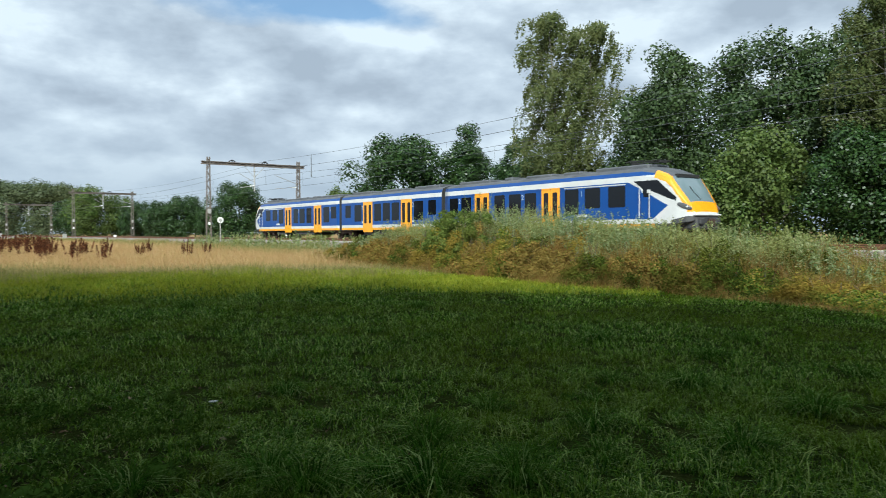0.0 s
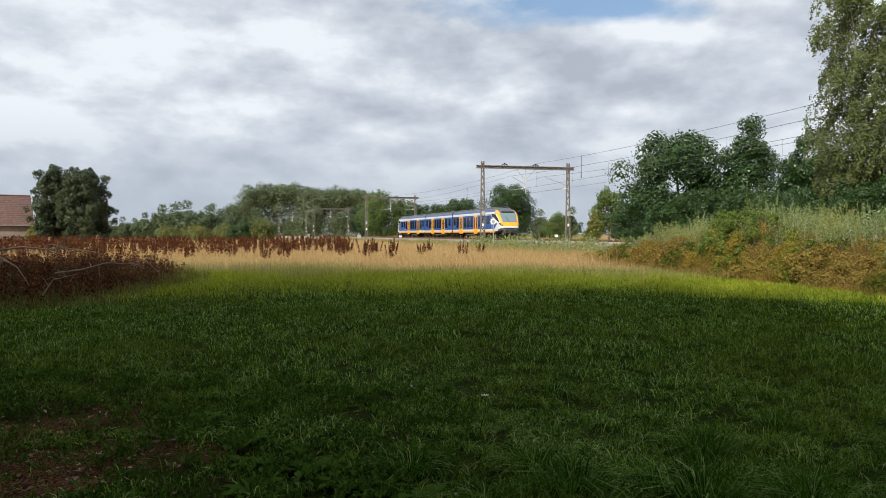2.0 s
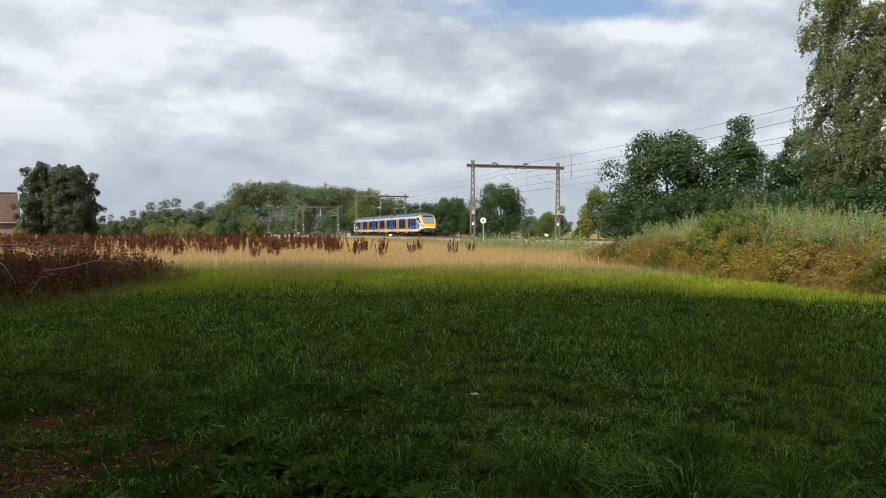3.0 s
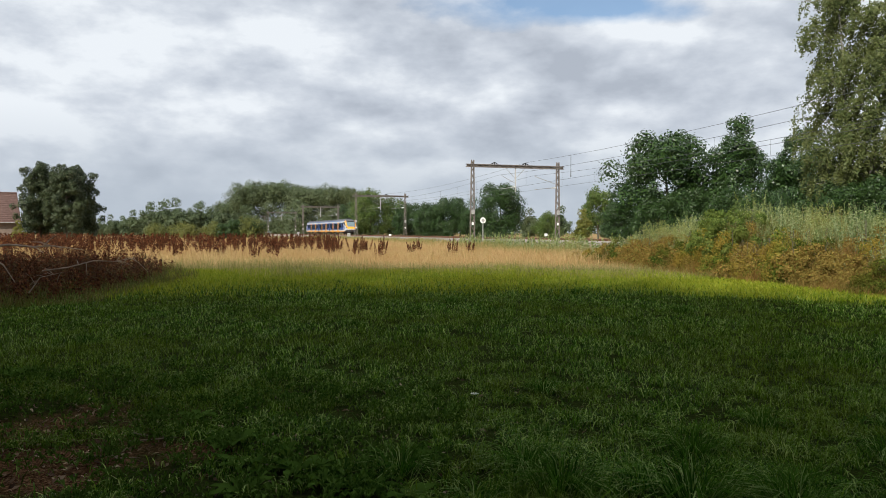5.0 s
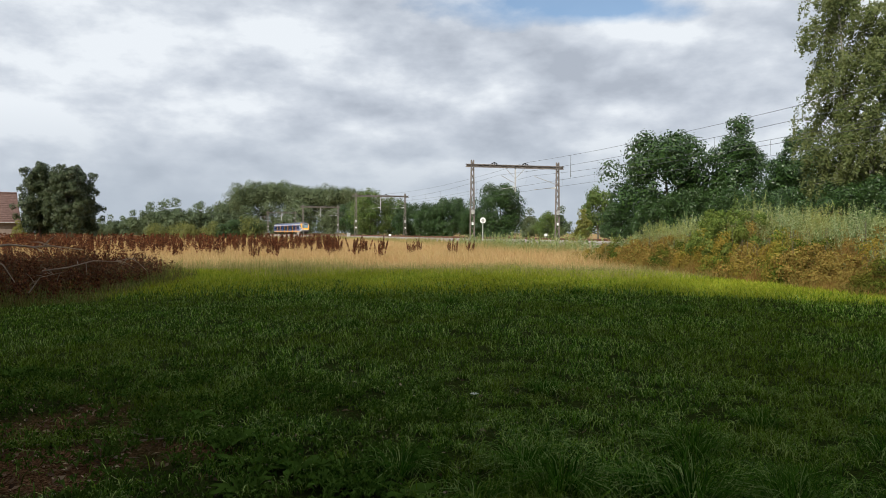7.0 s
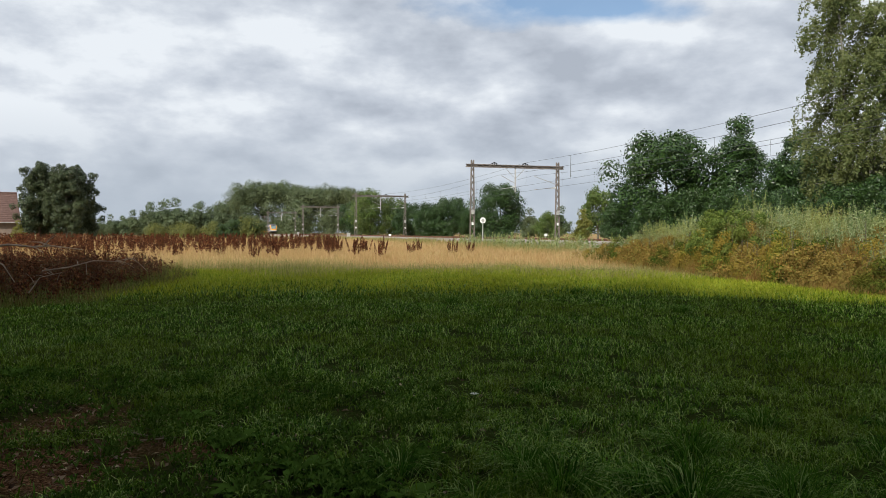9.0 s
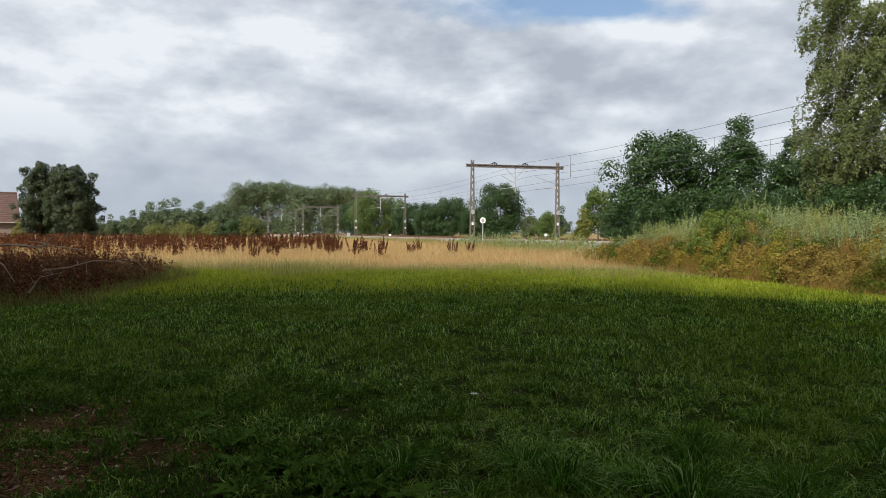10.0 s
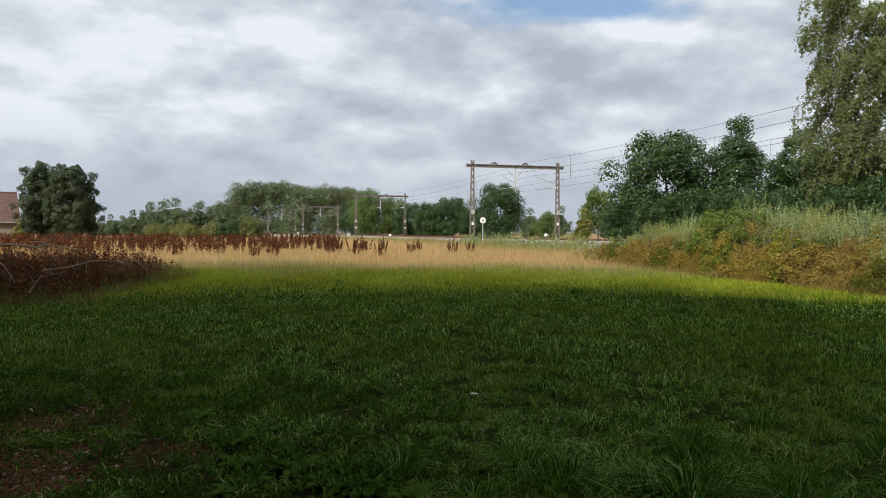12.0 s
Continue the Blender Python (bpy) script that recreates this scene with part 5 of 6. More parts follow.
def grass_tuft(seed, n, h, spread):
    rng = np.random.default_rng(seed)
    a = rng.uniform(0, 2 * np.pi, n)
    q = np.abs(rng.normal(size=n)) * spread
    me = blade_mesh("grass_tuft", np.cos(a) * q, np.sin(a) * q, np.zeros(n), h * rng.uniform(0.5, 1.1, n), 0.0075 * rng.uniform(0.7, 1.4, n),
                    rng.uniform(0.7, 1.6, n), rng, M["tuft_blade"], a + rng.normal(size=n) * 0.5, 0.62, True)
    return tagged(new("grass_tuft", me), "dark green tuft of long arching grass", "grass tuft", "tufts in the lawn")


def tufts():
    base = [grass_tuft(1, 230, 0.42, 0.11), grass_tuft(2, 160, 0.34, 0.10)]
    spots = [(1.93, 5.7, 1.0), (2.85, 6.6, 0.85), (0.8, 4.95, 1.0), (1.35, 5.0, 0.9), (-0.3, 5.3, 0.8), (2.5, 5.1, 0.8), (3.4, 5.6, 0.8), (4.6, 7.2, 0.9),
             (1.1, 8.0, 0.7), (-1.6, 13.0, 0.9), (6.2, 10.0, 0.9), (3.1, 12.0, 0.8), (0.2, 17.0, 0.9), (-5.3, 11.0, 0.8), (5.5, 5.2, 1.0), (7.4, 6.4, 1.0),
             (4.1, 4.6, 0.9), (0.9, 6.3, 0.7), (1.6, 4.7, 1.1), (0.2, 4.7, 1.0), (2.2, 4.6, 1.0), (3.0, 4.8, 1.0), (0.6, 5.4, 0.9), (3.9, 6.4, 0.9), (5.2, 6.6, 0.9), (-2.2, 19.0, 0.9), (3.6, 20.0, 0.9), (-3.4, 24.5, 1.0), (5.0, 15.5, 0.9), (8.2, 9.2, 1.1), (6.6, 8.0, 0.8)]
    for i, (x, y, s) in enumerate(spots):
        put(base[i % 2], x, y, i * 77, s, i > 1, relief(x, y) - 0.01)


def weed_quads(rng, x, y, n, size):
    """One low broad-leaved weed: pointed, folded leaves on short stalks."""
    up = np.array([0, 0, 1.0])
    o = np.array([x, y, relief(x, y)])
    quads = []
    for i in range(n):
        a, tilt = rng.uniform(0, 6.28), rng.uniform(0.1, 1.0)
        d = np.array([math.cos(a), math.sin(a), 0.0])
        t = d * math.cos(tilt) + up * math.sin(tilt)
        b = np.array([-math.sin(a), math.cos(a), 0.0])
        s = size * rng.uniform(0.5, 1.2)
        p = o + d * rng.uniform(0.01, 0.10) + up * rng.uniform(0.02, 0.11)
        mid, tip = p + t * s * 0.5 + up * 0.01, p + t * s - up * s * 0.22
        k = s * 0.24
        quads.append([p, mid + b * k + up * 0.015, tip, mid])
        quads.append([p, mid, tip, mid - b * k + up * 0.015])
    return quads


def weeds():
    rng = np.random.default_rng(64)
    spots = [(-1.37, 5.7, 1.5), (-1.15, 5.45, 1.6), (-1.7, 5.6, 1.4), (-0.95, 5.75, 1.3), (-1.35, 5.2, 1.4), (-0.7, 5.15, 1.3), (-0.5, 5.0, 1.2), (-1.05, 4.95, 1.5), (-4.6, 8.1, 1.2),
             (-4.9, 7.9, 1.2), (-4.2, 8.4, 1.2), (-2.4, 5.6, 1.0), (-2.1, 6.3, 1.0), (-2.6, 6.7, 1.0), (-1.9, 7.0, 1.1)]
    spots += [(rng.uniform(-6, 0.2), rng.uniform(4.5, 8.5), rng.uniform(0.6, 1.1)) for _ in range(420)]
    spots += [(rng.uniform(-8, 5), rng.uniform(6, 16), rng.uniform(0.7, 1.2)) for _ in range(120)]
    quads = []
    for x, y, s in spots:
        quads += weed_quads(rng, x, y, int(rng.integers(10, 26)), 0.075 * s)
    stuff("lawn_weeds", quads_mesh("lawn_weeds", np.array(quads), M["weed_leaf"]), "low broad-leaved green weeds scattered in the grass", "weeds")


def broad_dock():
    """Broad-leaved dock: a rosette of large puckered leaves, each a part."""
    rng = np.random.default_rng(66)
    d = empty("broad_leaved_dock")
    tagged(d, "rosette of large dark green dock leaves in the grass", "dock plant", "broad docks in the lawn")
    for i in range(8):
        a, ln, wd, up = i * 0.8 + rng.normal() * 0.2, rng.uniform(0.16, 0.27), rng.uniform(0.045, 0.07), rng.uniform(0.35, 0.95)
        verts, faces = [], []
        for k in range(7):
            f = k / 6
            q = ln * (0.15 + f)
            z = ln * (up * f - 0.75 * up * f * f) + 0.03
            wk = wd * math.sin(math.pi * min(1, 0.12 + f * 0.88)) ** 0.7
            for s, lift in ((-1, 0.012), (0, -0.004), (1, 0.012)):
                side = s * wk * (1 + 0.12 * math.sin(k * 2.1 + i))
                verts.append((math.cos(a) * q - math.sin(a) * side, math.sin(a) * q + math.cos(a) * side, z + lift * (1 + 0.5 * math.sin(k * 3 + s))))
        for k in range(6):
            for s in (0, 1):
                b = k * 3 + s
                faces.append((b, b + 1, b + 4, b + 3))
        link_mesh("leaf", verts, faces, M["weed_leaf"], d, smooth=True)
    spots = [(-1.68, 5.9, 1.0), (-1.0, 5.25, 0.9), (-1.3, 4.8, 0.8), (-0.75, 5.0, 0.8), (-1.5, 5.4, 0.7), (-0.2, 4.75, 0.75), (-0.5, 4.85, 0.85), (-2.2, 6.6, 0.8), (-4.75, 8.2, 0.9), (-0.15, 5.6, 0.7)]
    for i, (x, y, s) in enumerate(spots):
        put(d, x, y, i * 59, s, i > 0, relief(x, y))


def litter():
    rng = np.random.default_rng(71)
    n = 3600
    x, y = rng.normal(-3.4, 1.4, n), rng.normal(5.5, 1.1, n)
    k = rng.uniform(0, 1, n) < 0.25
    x, y = np.where(k, rng.uniform(-5, 2, n), x), np.where(k, rng.uniform(4.4, 9, n), y)
    nrm = unit(np.stack([rng.normal(size=n) * 0.5, rng.normal(size=n) * 0.5, np.ones(n)], 1))
    c = np.stack([x, y, ground_z(x, y) + 0.015], 1)
    stuff("leaf_litter", quads_mesh("leaf_litter", leaf_quads(rng, c, nrm, rng.uniform(0.008, 0.034, n), 0.5), M["litter"]), "brown fallen leaves and bark chips on bare earth", "litter")
    for i in range(9):
        bx, by, a = rng.uniform(-4.6, -1.8), rng.uniform(4.8, 6.6), rng.uniform(0, 6.28)
        pts = [(k * rng.uniform(0.05, 0.1), rng.normal() * 0.012, 0.008 + rng.uniform(0, 0.01)) for k in range(6)]
        tw = part("twig", tube(pts, [0.007, 0.007, 0.006, 0.005, 0.004, 0.002], 5), M["dead_wood"], None)
        tagged(tw, "thin dry twig lying on the earth", "twig", "twigs on the ground")
        tw.matrix_basis = pose(bx, by, relief(bx, by) + 0.01, 0, 0, math.degrees(a))


def flower():
    f = empty("white_flower", pose(0.30, 7.05, relief(0.3, 7.05)))
    tagged(f, "single small white flower on a thin stem", "flower")
    part("stem", tube([(0, 0, 0), (0.01, 0, 0.1), (0.0, 0.01, 0.2)], 0.004, 5), M["weed_leaf"], f)
    bm = bmesh.new()
    for k in range(7):
        a = k * 0.9
        v = [bm.verts.new(p) for p in ((0, 0, 0.2), (0.03 * math.cos(a - 0.3), 0.03 * math.sin(a - 0.3), 0.215), (0.045 * math.cos(a), 0.045 * math.sin(a), 0.21),
                                       (0.03 * math.cos(a + 0.3), 0.03 * math.sin(a + 0.3), 0.215))]
        bm.faces.new(v)
    part("petals", bm, M["porcelain"], f, "white petals")


def dry_field():
    rng = np.random.default_rng(43)
    x, y, r = fan(rng, 430000, 29, 150, -42, 30, 1.25)
    edge = 34.5 + (lattice_noise(x, y, 3.0, 2) - 0.5) * 5
    lat = line_lat(x, y)
    thin = lattice_noise(x, y, 5.0, 8)
    ok = (y > edge) & (lat > 8.2) & (x < np.where(y < 33.5, bank_x(y), 99)) & (thin + rng.uniform(-0.2, 0.5, len(x)) > 0.25)
    x, y, r, lat = x[ok], y[ok], r[ok], lat[ok]
    n = len(x)
    h = (0.50 + 0.42 * lattice_noise(x, y, 4.0, 11) + 0.15 * lattice_noise(x, y, 1.0, 12)) * rng.uniform(0.6, 1.15, n)
    h *= np.clip((y - 32) / 6, 0.45, 1) * np.interp(lat, [8, 14], [0.6, 1])
    w = 0.0078 * (r / 30) ** 0.8 * rng.uniform(0.6, 1.4, n)
    z = np.maximum(ground_z(x, y), np.where(lat < 14, verge_z(lat), -1))
    stuff("dry_grass", blade_mesh("dry_grass", x, y, z, h, w, np.clip(rng.normal(0.55, 0.28, n), 0, 1.2), rng, M["dry_blade"], rng.normal(3.4, 1.3, n), 0.4),
          "tall golden dry grass in seed, swaying field", "dry grass")
    # greener, shorter grass where the lawn passes into the field
    x, y, r = fan(rng, 60000, 26, 46, -24, 22, 1.0)
    e2 = 33.0 + (lattice_noise(x, y, 3.0, 2) - 0.5) * 5
    ok = (np.abs(y - e2) < rng.uniform(0, 6.0, len(x)) ** 1.0) & (x < bank_x(y) + 1) & (x > dock_edge(y))
    x, y, r = x[ok], y[ok], r[ok]
    n = len(x)
    stuff("edge_grass", blade_mesh("edge_grass", x, y, ground_z(x, y), rng.uniform(0.12, 0.45, n) * np.interp(x, [-8, -2], [1.7, 1.0]), 0.011 * rng.uniform(0.6, 1.4, n), rng.uniform(0.1, 0.9, n), rng, M["mixed_blade"]),
          "yellow-green grass along the edge of the lawn", "grass")
    # low yellowing grass, its colour brightened to paint the lawn's sunlit strip
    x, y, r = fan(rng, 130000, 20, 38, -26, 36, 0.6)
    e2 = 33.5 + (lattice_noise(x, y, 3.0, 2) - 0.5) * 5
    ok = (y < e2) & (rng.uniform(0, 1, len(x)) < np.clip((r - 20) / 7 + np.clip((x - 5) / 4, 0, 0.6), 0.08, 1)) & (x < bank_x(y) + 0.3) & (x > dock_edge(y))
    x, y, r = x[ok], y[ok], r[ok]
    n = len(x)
    stuff("sunlit_grass", blade_mesh("sunlit_grass", x, y, ground_z(x, y), rng.uniform(0.08, 0.22, n), 0.016 * rng.uniform(0.6, 1.4, n), rng.uniform(0.2, 0.9, n), rng, M["sunlit_blade"]),
          "low yellowing lawn grass with sunlight painted into its bright yellow-green", "grass")
    # rough grass on both verges of the line
    s = rng.uniform(-60, 170, 46000)
    lat = np.where(rng.uniform(0, 1, len(s)) < 0.6, rng.uniform(7.4, 13, len(s)), rng.uniform(-9.5, -3.4, len(s)))
    h0 = np.interp(s, _S, _H)
    x, y = np.interp(s, _S, _X) - np.sin(h0) * lat, np.interp(s, _S, _Y) + np.cos(h0) * lat
    n = len(x)
    r = np.hypot(x, y)
    stuff("verge_grass", blade_mesh("verge_grass", x, y, verge_z(lat), (0.4 + 0.6 * lattice_noise(x, y, 3, 14)) * rng.uniform(0.6, 1.2, n) * np.interp(np.abs(lat - 2), [5.4, 6.6], [0.5, 1]),
                                    0.014 * (r / 30) ** 0.7 * rng.uniform(0.6, 1.4, n), rng.uniform(0.1, 0.7, n), rng, M["mixed_blade"]),
          "rough straw and green grass on the railway verges", "grass")


def stalks(rng, x, y, z, h, per, size, start=0.3, width=0.05, aspect=0.5, up=0.6):
    """Leaf or seed pieces along upright stems."""
    n = len(x)
    k = start + (1 - start) * rng.uniform(0, 1, (n, per)) ** 0.9
    a = rng.uniform(0, 6.28, (n, per))
    lx, ly = rng.normal(size=(n, 1)) * 0.15, rng.normal(size=(n, 1)) * 0.10
    taper = (1.15 - 0.85 * k) * width
    px = x[:, None] + lx * h[:, None] * k + np.cos(a) * taper
    py = y[:, None] + ly * h[:, None] * k + np.sin(a) * taper
    pz = z[:, None] + h[:, None] * k
    c = np.stack([px, py, pz], 2).reshape(-1, 3)
    d = np.stack([np.cos(a), np.sin(a), np.full_like(a, up)], 2).reshape(-1, 3)
    nrm = unit(d + rng.normal(size=d.shape) * 0.6)
    stem = np.stack([np.stack([x - 0.006, y, z - 0.03], 1), np.stack([x + 0.006, y, z - 0.03], 1),
                     np.stack([x + lx[:, 0] * h + 0.003, y + ly[:, 0] * h, z + h], 1), np.stack([x + lx[:, 0] * h - 0.003, y + ly[:, 0] * h, z + h], 1)], 1)
    return np.concatenate([leaf_quads(rng, c, nrm, size, aspect), stem])


def bank_z(x, y):
    """Ground under the bank, rising into the railway embankment."""
    lat = line_lat(x, y)
    return np.maximum(ground_z(x, y), np.where((lat < 14) & (lat > 6.5), verge_z(lat), -1))


def thicket_bank():
    """Brambles, mugwort and dead grass on the rise beside the lawn."""
    rng = np.random.default_rng(51)
    looks = {"bramble": "tangled bramble bush with green and browning leaves", "bramble_green": "dense dark green bramble bush on the bank",
             "bramble_rust": "rust-brown withering bramble bush on the bank"}
    for i in range(76):
        y = 43.5 - 38.5 * (i + 0.5) / 76 + rng.normal() * 0.25
        hh = float(bank_h(y))
        front = i % 3 > 0
        x = float(bank_x(y)) + (rng.uniform(0.5, 0.9) if front else rng.uniform(1.6, 3.0))
        top = hh * (0.62 if front else 0.82) * rng.uniform(0.82, 1.08)
        if 14.8 < y < 20.5 and rng.uniform() < 0.75:
            look_name = "bramble_green"
        else:
            look_name = ("bramble", "bramble_rust", "bramble", "bramble", "bramble_green", "bramble_rust")[int(rng.integers(0, 6))]
        wide = rng.uniform(0.75, 1.2)
        cl = []
        for _ in range(44):
            a, q = rng.uniform(0, 6.28), math.sqrt(rng.uniform(0, 1))
            dome = top * (1 - 0.65 * q * q)
            r = rng.uniform(0.12, 0.30) * (0.6 + 0.25 * hh)
            cl.append((math.cos(a) * q * wide * 0.9, math.sin(a) * q * wide * 1.25, max(0.1, dome * rng.uniform(0.25, 1.0) - r * 0.5), r))
        b = empty("bramble_bush", pose(x, y, float(bank_z(np.array([x]), np.array([y]))[0])))
        tagged(b, looks[look_name], "bush", "brambles on the bank")
        c = new("leaves", quads_mesh("leaves", clump_leaves(rng, cl, 6400, 0.034 if y < 22 else 0.042, 0.4, 0.6, 0.5), M[look_name]))
        c.parent = b
        for _ in range(3):
            a, ln = rng.uniform(0, 6.28), rng.uniform(0.5, 1.1)
            d = Vector((math.cos(a), math.sin(a), 0))
            bm = add_tube(bmesh.new(), [d * 0.1, d * ln * 0.5 + Vector((0, 0, top * 1.05)), d * ln + Vector((0, 0, top * 0.6))], [0.005, 0.004, 0.002], 4, False)
            part("cane", bm, M["bark"], b, "arching brown cane")
    # one tall bushy mound where the bank is highest
    cl = []
    for _ in range(110):
        a, q = rng.uniform(0, 6.28), math.sqrt(rng.uniform(0, 1))
        r = rng.uniform(0.14, 0.32)
        cl.append((math.cos(a) * q * 1.7, math.sin(a) * q * 2.3, max(0.2, 2.85 * (1 - 0.45 * q * q) * rng.uniform(0.3, 1.0) - r * 0.4), r))
    b = empty("elder_bush", pose(11.9, 30.2, 0.05))
    tagged(b, "tall yellow-green bush rising from the brambles", "bush")
    c = new("leaves", quads_mesh("leaves", clump_leaves(rng, cl, 24000, 0.05, 0.4, 0.5, 0.45), M["bush_leaf"]))
    c.parent = b
    for _ in range(7):
        a = rng.uniform(0, 6.28)
        d = Vector((math.cos(a), math.sin(a), 0))
        part("stem", tube([d * 0.15, d * 0.5 + Vector((0, 0, 1.2)), d * 1.0 + Vector((0, 0, 2.3))], [0.02, 0.014, 0.006], 5), M["bark"], b)
    # upright mugwort and willowherb over them, in stands
    n = 13500
    y = rng.uniform(2, 43, n)
    dep = 0.3 + rng.uniform(0, 1, n) ** 0.8 * 5.2
    ok = (dep > 1.9) | (lattice_noise(y, dep, 1.1, 23) > 0.72)
    ok &= lattice_noise(y + 20, dep, 1.6, 27) + rng.uniform(-0.2, 0.2, n) > 0.30
    y, dep = y[ok], dep[ok]
    n = len(y)
    x = bank_x(y) + dep
    prof = np.interp(dep, [0.2, 1.2, 2.4, 5.0], [0.45, 0.75, 1.0, 0.8])
    z = bank_z(x, y)
    h = (bank_h(y) * prof - 0.5 * np.maximum(z, 0)) * rng.uniform(0.6, 1.06, n) * (0.78 + 0.4 * lattice_noise(x, y, 1.0, 21))
    stuff("tall_weeds", quads_mesh("tall_weeds", stalks(rng, x, y, z, h, 30, 0.046, 0.35, 0.12, 0.34, 0.9), M["mugwort"]),
          "tall grey-green mugwort and willowherb on the bank", "weeds")
    # dead grass at its foot and between
    y, dep = rng.uniform(1.5, 44, 170000), rng.uniform(-0.6, 5.5, 170000)
    ok = lattice_noise(y, dep, 0.9, 24) + 0.5 * lattice_noise(y, dep, 2.8, 25) + rng.uniform(-0.15, 0.15, len(y)) > 0.60
    y, dep = y[ok], dep[ok]
    n = len(y)
    x = bank_x(y) + dep
    h = bank_h(y) * np.interp(dep, [-0.6, 0.6, 1.4, 2.5], [0.14, 0.50, 0.76, 0.88]) * rng.uniform(0.45, 1.12, n)
    stuff("bank_grass", blade_mesh("bank_grass", x, y, bank_z(x, y), h, 0.009 * rng.uniform(0.6, 1.4, n), np.clip(rng.normal(0.5, 0.28, n), 0, 1.2), rng, M["bank_blade"]),
          "dry straw and rust-coloured grass on the bank", "dry grass")
    # green weeds beside the ballast
    n = 420
    s = rng.uniform(22, 56, n)
    lat = rng.uniform(7.2, 10.5, n)
    h0 = np.interp(s, _S, _H)
    x, y = np.interp(s, _S, _X) - np.sin(h0) * lat, np.interp(s, _S, _Y) + np.cos(h0) * lat
    h = rng.uniform(0.5, 1.45, n) * (0.6 + 0.6 * lattice_noise(x, y, 2.0, 23))
    stuff("lineside_weeds", quads_mesh("lineside_weeds", stalks(rng, x, y, verge_z(lat), h, 20, 0.085, 0.1, 0.12, 0.4, 0.9), M["mugwort"]),
          "tall green weeds beside the ballast", "weeds")


def dock_plant(seed):
    rng = np.random.default_rng(seed)
    n = 9
    x, y = rng.normal(size=n) * 0.16, rng.normal(size=n) * 0.16
    h = rng.uniform(0.8, 1.5, n)
    me = quads_mesh("dock_plant", stalks(rng, x, y, np.zeros(n), h, 70, 0.040, 0.42, 0.075, 0.6), M["dock"])
    return tagged(new("dock_plant", me), "rust-red dock plant gone to seed", "dock plant", "dock plants in the field")


def docks():
    rng = np.random.default_rng(81)
    a, b = dock_plant(82), dock_plant(83)
    spots = [(-11.8, 52), (-11.0, 50), (-8.0, 52), (-7.5, 53), (-5.6, 51), (-5.2, 50), (-4.2, 54), (-2.1, 48), (-1.9, 55), (-10.2, 40), (-9.4, 41), (-6.6, 44), (-3.4, 41),
             (-5.0, 42), (-13.2, 44), (-14.4, 40), (-12.4, 58), (-9.0, 60), (0.6, 47), (1.9, 52)]
    for i, (x, y) in enumerate(spots):
        put(a if i % 2 else b, x, y, i * 67, rng.uniform(0.85, 1.15), i > 1, 0)
    # the thicket by the lawn
    n = 3900
    y = rng.uniform(14, 34, n)
    x = dock_edge(y) - rng.uniform(0, 1, n) ** 0.8 * 17
    h = rng.uniform(0.5, 1.12, n) * np.clip(0.55 + (dock_edge(y) - x) * 0.25, 0.55, 1) * (0.75 + 0.4 * lattice_noise(x, y, 1.6, 84))
    stuff("dock_thicket", quads_mesh("dock_thicket", stalks(rng, x, y, np.zeros(n), h, 28, 0.036, 0.15, 0.09, 0.6), M["dock"]), "dense dark red-brown thicket of dock gone to seed", "dock thicket")
    n = 4200
    x, y, r = fan(rng, n, 45, 100, -40, -8, 0.6)
    keep = lattice_noise(x, y, 2.2, 85) * 0.75 + lattice_noise(x, y, 9, 86) * 0.4 + np.interp(np.degrees(np.arctan2(x, y)), [-40, -24, -17, -10], [0.24, 0.08, -0.02, -0.14]) > 0.60
    x, y = x[keep], y[keep]
    n = len(x)
    stuff("dock_field", quads_mesh("dock_field", stalks(rng, x, y, np.zeros(n), rng.uniform(0.9, 1.62, n), 34, 0.055, 0.48, 0.11, 0.6), M["dock"]), "drifts of rust-red dock across the dry field", "dock plants")
    # tangle of dead stems and leaves under the thicket
    cl = []
    for _ in range(260):
        yy = rng.uniform(14.5, 28)
        xx = float(dock_edge(yy)) - rng.uniform(0.2, 9)
        cl.append((xx, yy, rng.uniform(0.1, 0.55), rng.uniform(0.3, 0.6)))
    stuff("dead_undergrowth", quads_mesh("dead_undergrowth", clump_leaves(rng, cl, 26000, 0.042, 0.3, 0.35), M["dead_leaf"]), "tangle of dead brown stems and leaves", "undergrowth")
    n = 16000
    y = rng.uniform(13.5, 30, n)
    x = dock_edge(y) + np.interp(y, [13, 20, 26], [0.5, 0.7, 1.2]) * rng.uniform(0, 1, n) - rng.uniform(0, 1, n) ** 1.5 * 7
    stuff("thicket_grass", blade_mesh("thicket_grass", x, y, ground_z(x, y), (0.10 + 0.6 * lattice_noise(x, y, 0.9, 88) ** 1.5) * rng.uniform(0.5, 1.2, n), 0.011 * rng.uniform(0.6, 1.4, n), rng.uniform(0.2, 1.2, n), rng, M["thicket_blade"]),
          "long yellowing grass round the dock thicket", "grass")


def dead_branch(pts, r, twigs, seed):
    rng = np.random.default_rng(seed)
    bm = tube(pts, [0.6 * r * (1 - 0.75 * i / (len(pts) - 1)) for i in range(len(pts))], 7)
    for _ in range(twigs):
        i = rng.integers(0, len(pts) - 1)
        p = Vector(pts[i]).lerp(Vector(pts[i + 1]), rng.uniform(0, 1))
        d = Vector((rng.normal(), rng.normal() * 0.6, rng.uniform(-0.8, 0.5))).normalized() * rng.uniform(0.15, 0.5)
        add_tube(bm, [p, p + d * 0.5 + Vector((0, 0, 0.04)), p + d], [r * 0.35, r * 0.22, r * 0.08], 5)
    ob = part("dead_branch", bm, M["dead_wood"], None)
    tagged(ob, "bare grey dead branch lying across the thicket", "branch", "dead branches")


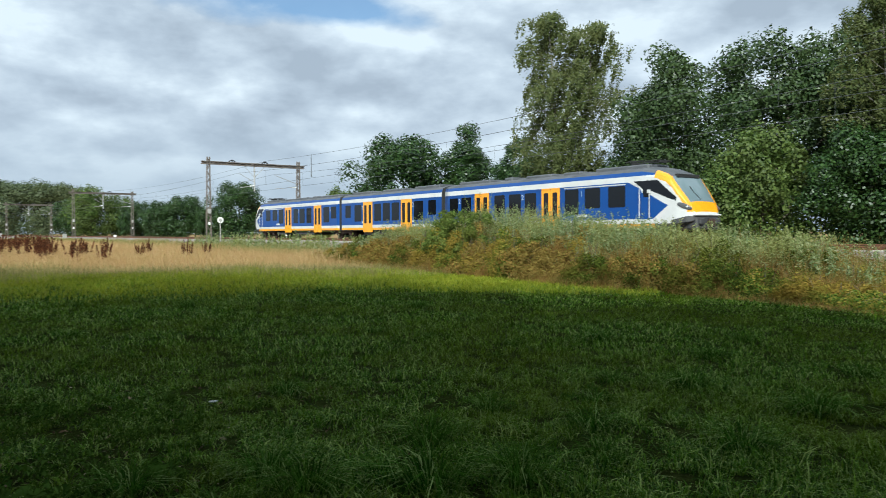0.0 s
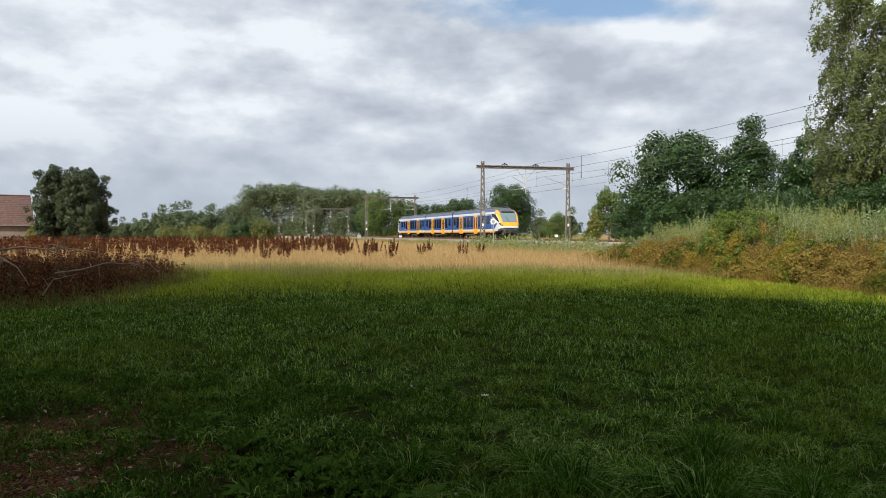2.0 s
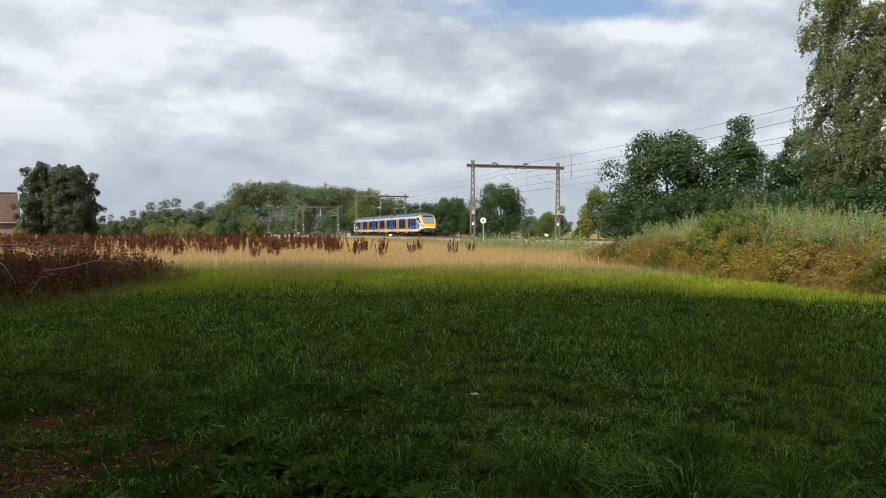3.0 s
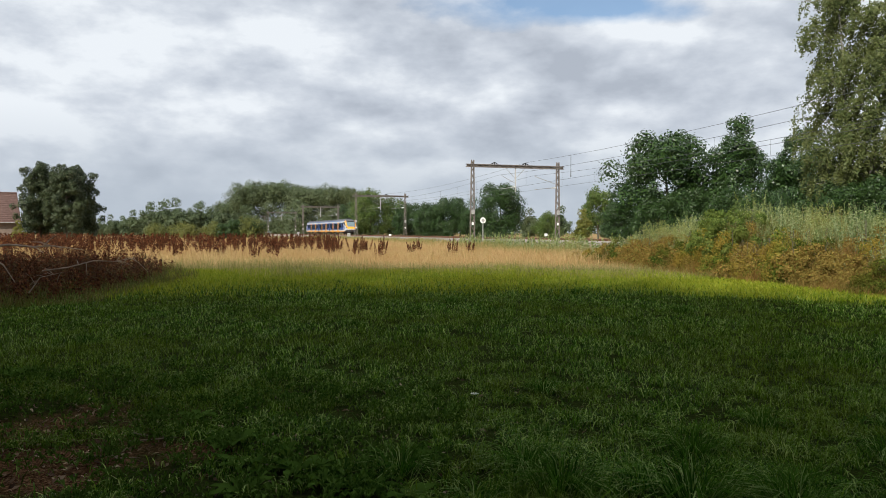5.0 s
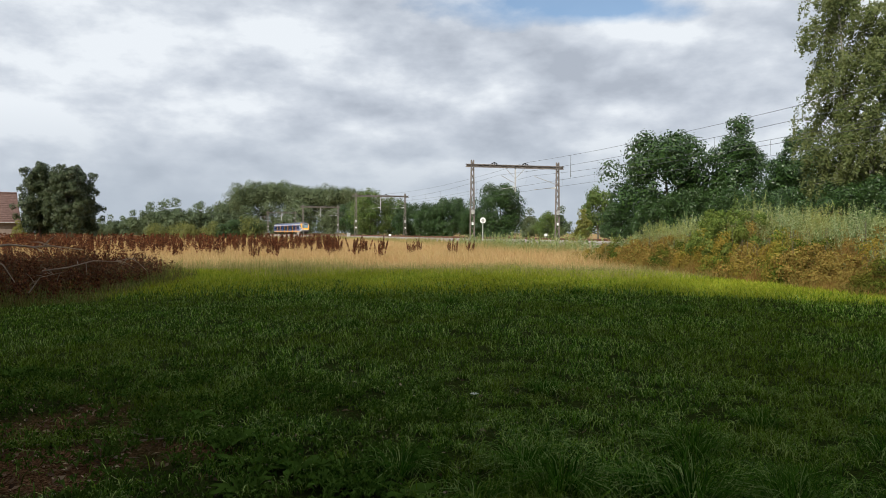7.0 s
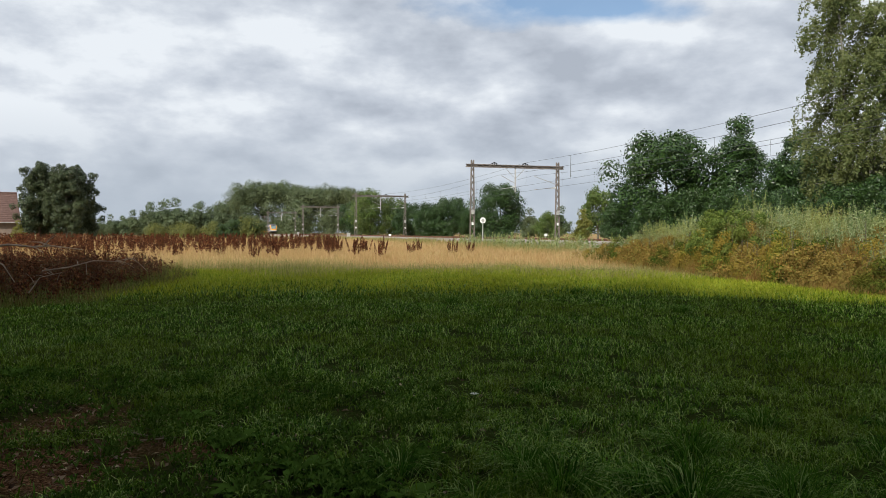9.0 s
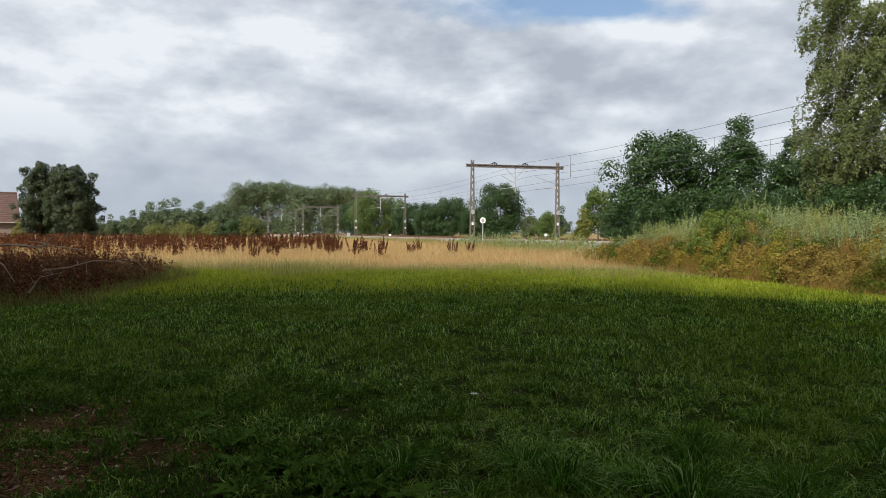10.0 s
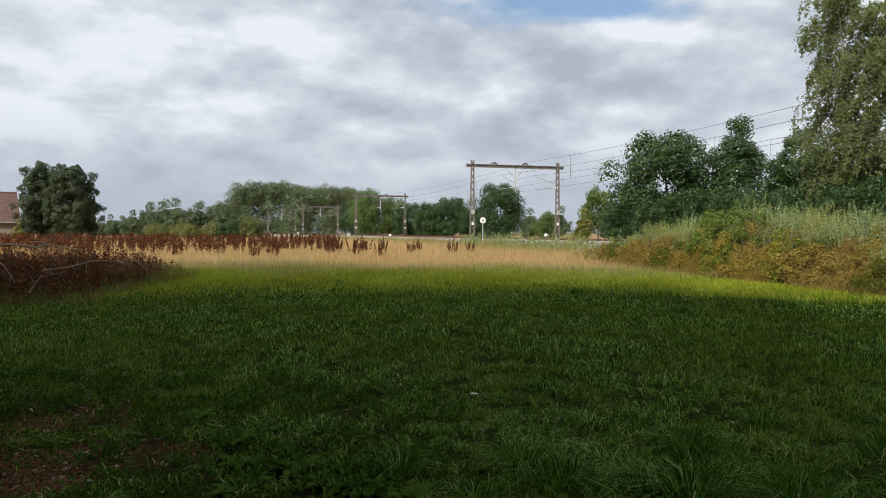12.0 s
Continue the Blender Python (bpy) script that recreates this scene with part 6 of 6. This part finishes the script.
def branches():
    dead_branch([(-11.4, 16.6, 1.22), (-10.3, 16.8, 1.30), (-9.9, 16.9, 1.36), (-9.4, 17.0, 1.31), (-9.0, 17.1, 1.33), (-8.4, 17.3, 1.24)], 0.06, 5, 91)
    dead_branch([(-10.7, 16.5, 1.38), (-10.2, 16.6, 1.12), (-9.9, 16.7, 0.9), (-9.7, 16.8, 0.5)], 0.055, 4, 92)
    dead_branch([(-9.3, 17.2, 0.75), (-8.8, 17.4, 0.82), (-8.3, 17.6, 0.97), (-7.9, 17.8, 0.95), (-7.5, 17.9, 1.02)], 0.03, 9, 93)
    dead_branch([(-9.5, 17.0, 0.25), (-9.3, 17.1, 0.6), (-8.8, 17.2, 0.72)], 0.028, 6, 94)


# brighter, yellower blades: sunlight on the far lawn put into the colour
M["sunlit_blade"] = leafy("sunlit_blade", [(0.14, 0.21, 0.012), (0.22, 0.29, 0.018), (0.30, 0.35, 0.03), (0.38, 0.38, 0.06)], 0.45, 0.3, (0.28, 0.30, 0.02), 0.6, 0.1)
M["thicket_blade"] = leafy("thicket_blade", [(0.06, 0.085, 0.016), (0.12, 0.14, 0.028), (0.21, 0.19, 0.06), (0.15, 0.09, 0.04)], 0.35, 0.5, (0.12, 0.12, 0.03), 0.7, 0.1)
M["tuft_blade"] = leafy("tuft_blade", [(0.012, 0.042, 0.004), (0.025, 0.075, 0.006), (0.06, 0.15, 0.016), (0.30, 0.38, 0.14)], 0.3, 0.6, (0.04, 0.09, 0.008), 0.6, 0.0)
M["weed_leaf"] = leafy("weed_leaf", [(0.028, 0.065, 0.009), (0.05, 0.10, 0.014), (0.085, 0.15, 0.028)], 0.25, 0.6, (0.05, 0.085, 0.014), 0.6, 0.0)
M["litter"] = leafy("litter", [(0.035, 0.018, 0.009), (0.09, 0.05, 0.026), (0.20, 0.125, 0.07), (0.42, 0.33, 0.22)], 0.1, 2.5, (0.08, 0.042, 0.022), 0.8, 0.2)
M["dead_leaf"] = leafy("dead_leaf", [(0.05, 0.024, 0.014), (0.09, 0.045, 0.025), (0.14, 0.075, 0.04), (0.10, 0.09, 0.035)], 0.15, 0.6, (0.07, 0.035, 0.02), 0.8, 0.1)
M["bank_blade"] = leafy("bank_blade", [(0.15, 0.10, 0.03), (0.27, 0.185, 0.06), (0.40, 0.29, 0.10), (0.20, 0.23, 0.05)], 0.35, 0.5, (0.25, 0.13, 0.04), 0.7, 0.1)
M["bush_leaf"] = leafy("bush_leaf", [(0.06, 0.10, 0.02), (0.12, 0.18, 0.035), (0.20, 0.25, 0.06)], 0.38, 0.6, (0.17, 0.19, 0.04), 0.6, 0.1)
M["bramble_green"] = leafy("bramble_green", [(0.035, 0.06, 0.010), (0.075, 0.115, 0.018), (0.13, 0.165, 0.03)], 0.35, 0.6, (0.13, 0.11, 0.02), 0.6, 0.0)
M["bramble_rust"] = leafy("bramble_rust", [(0.12, 0.08, 0.022), (0.25, 0.155, 0.04), (0.38, 0.25, 0.075), (0.19, 0.20, 0.045)], 0.35, 0.6, (0.24, 0.18, 0.05), 0.6, 0.0)
M["dead_wood"] = worn("dead_wood", (0.17, 0.125, 0.09), (0.34, 0.265, 0.20), 6, 0.9, 0, 0.4, 40)
lawn()
tufts()
weeds()
broad_dock()
litter()
flower()
dry_field()
thicket_bank()
docks()
branches()

motions()
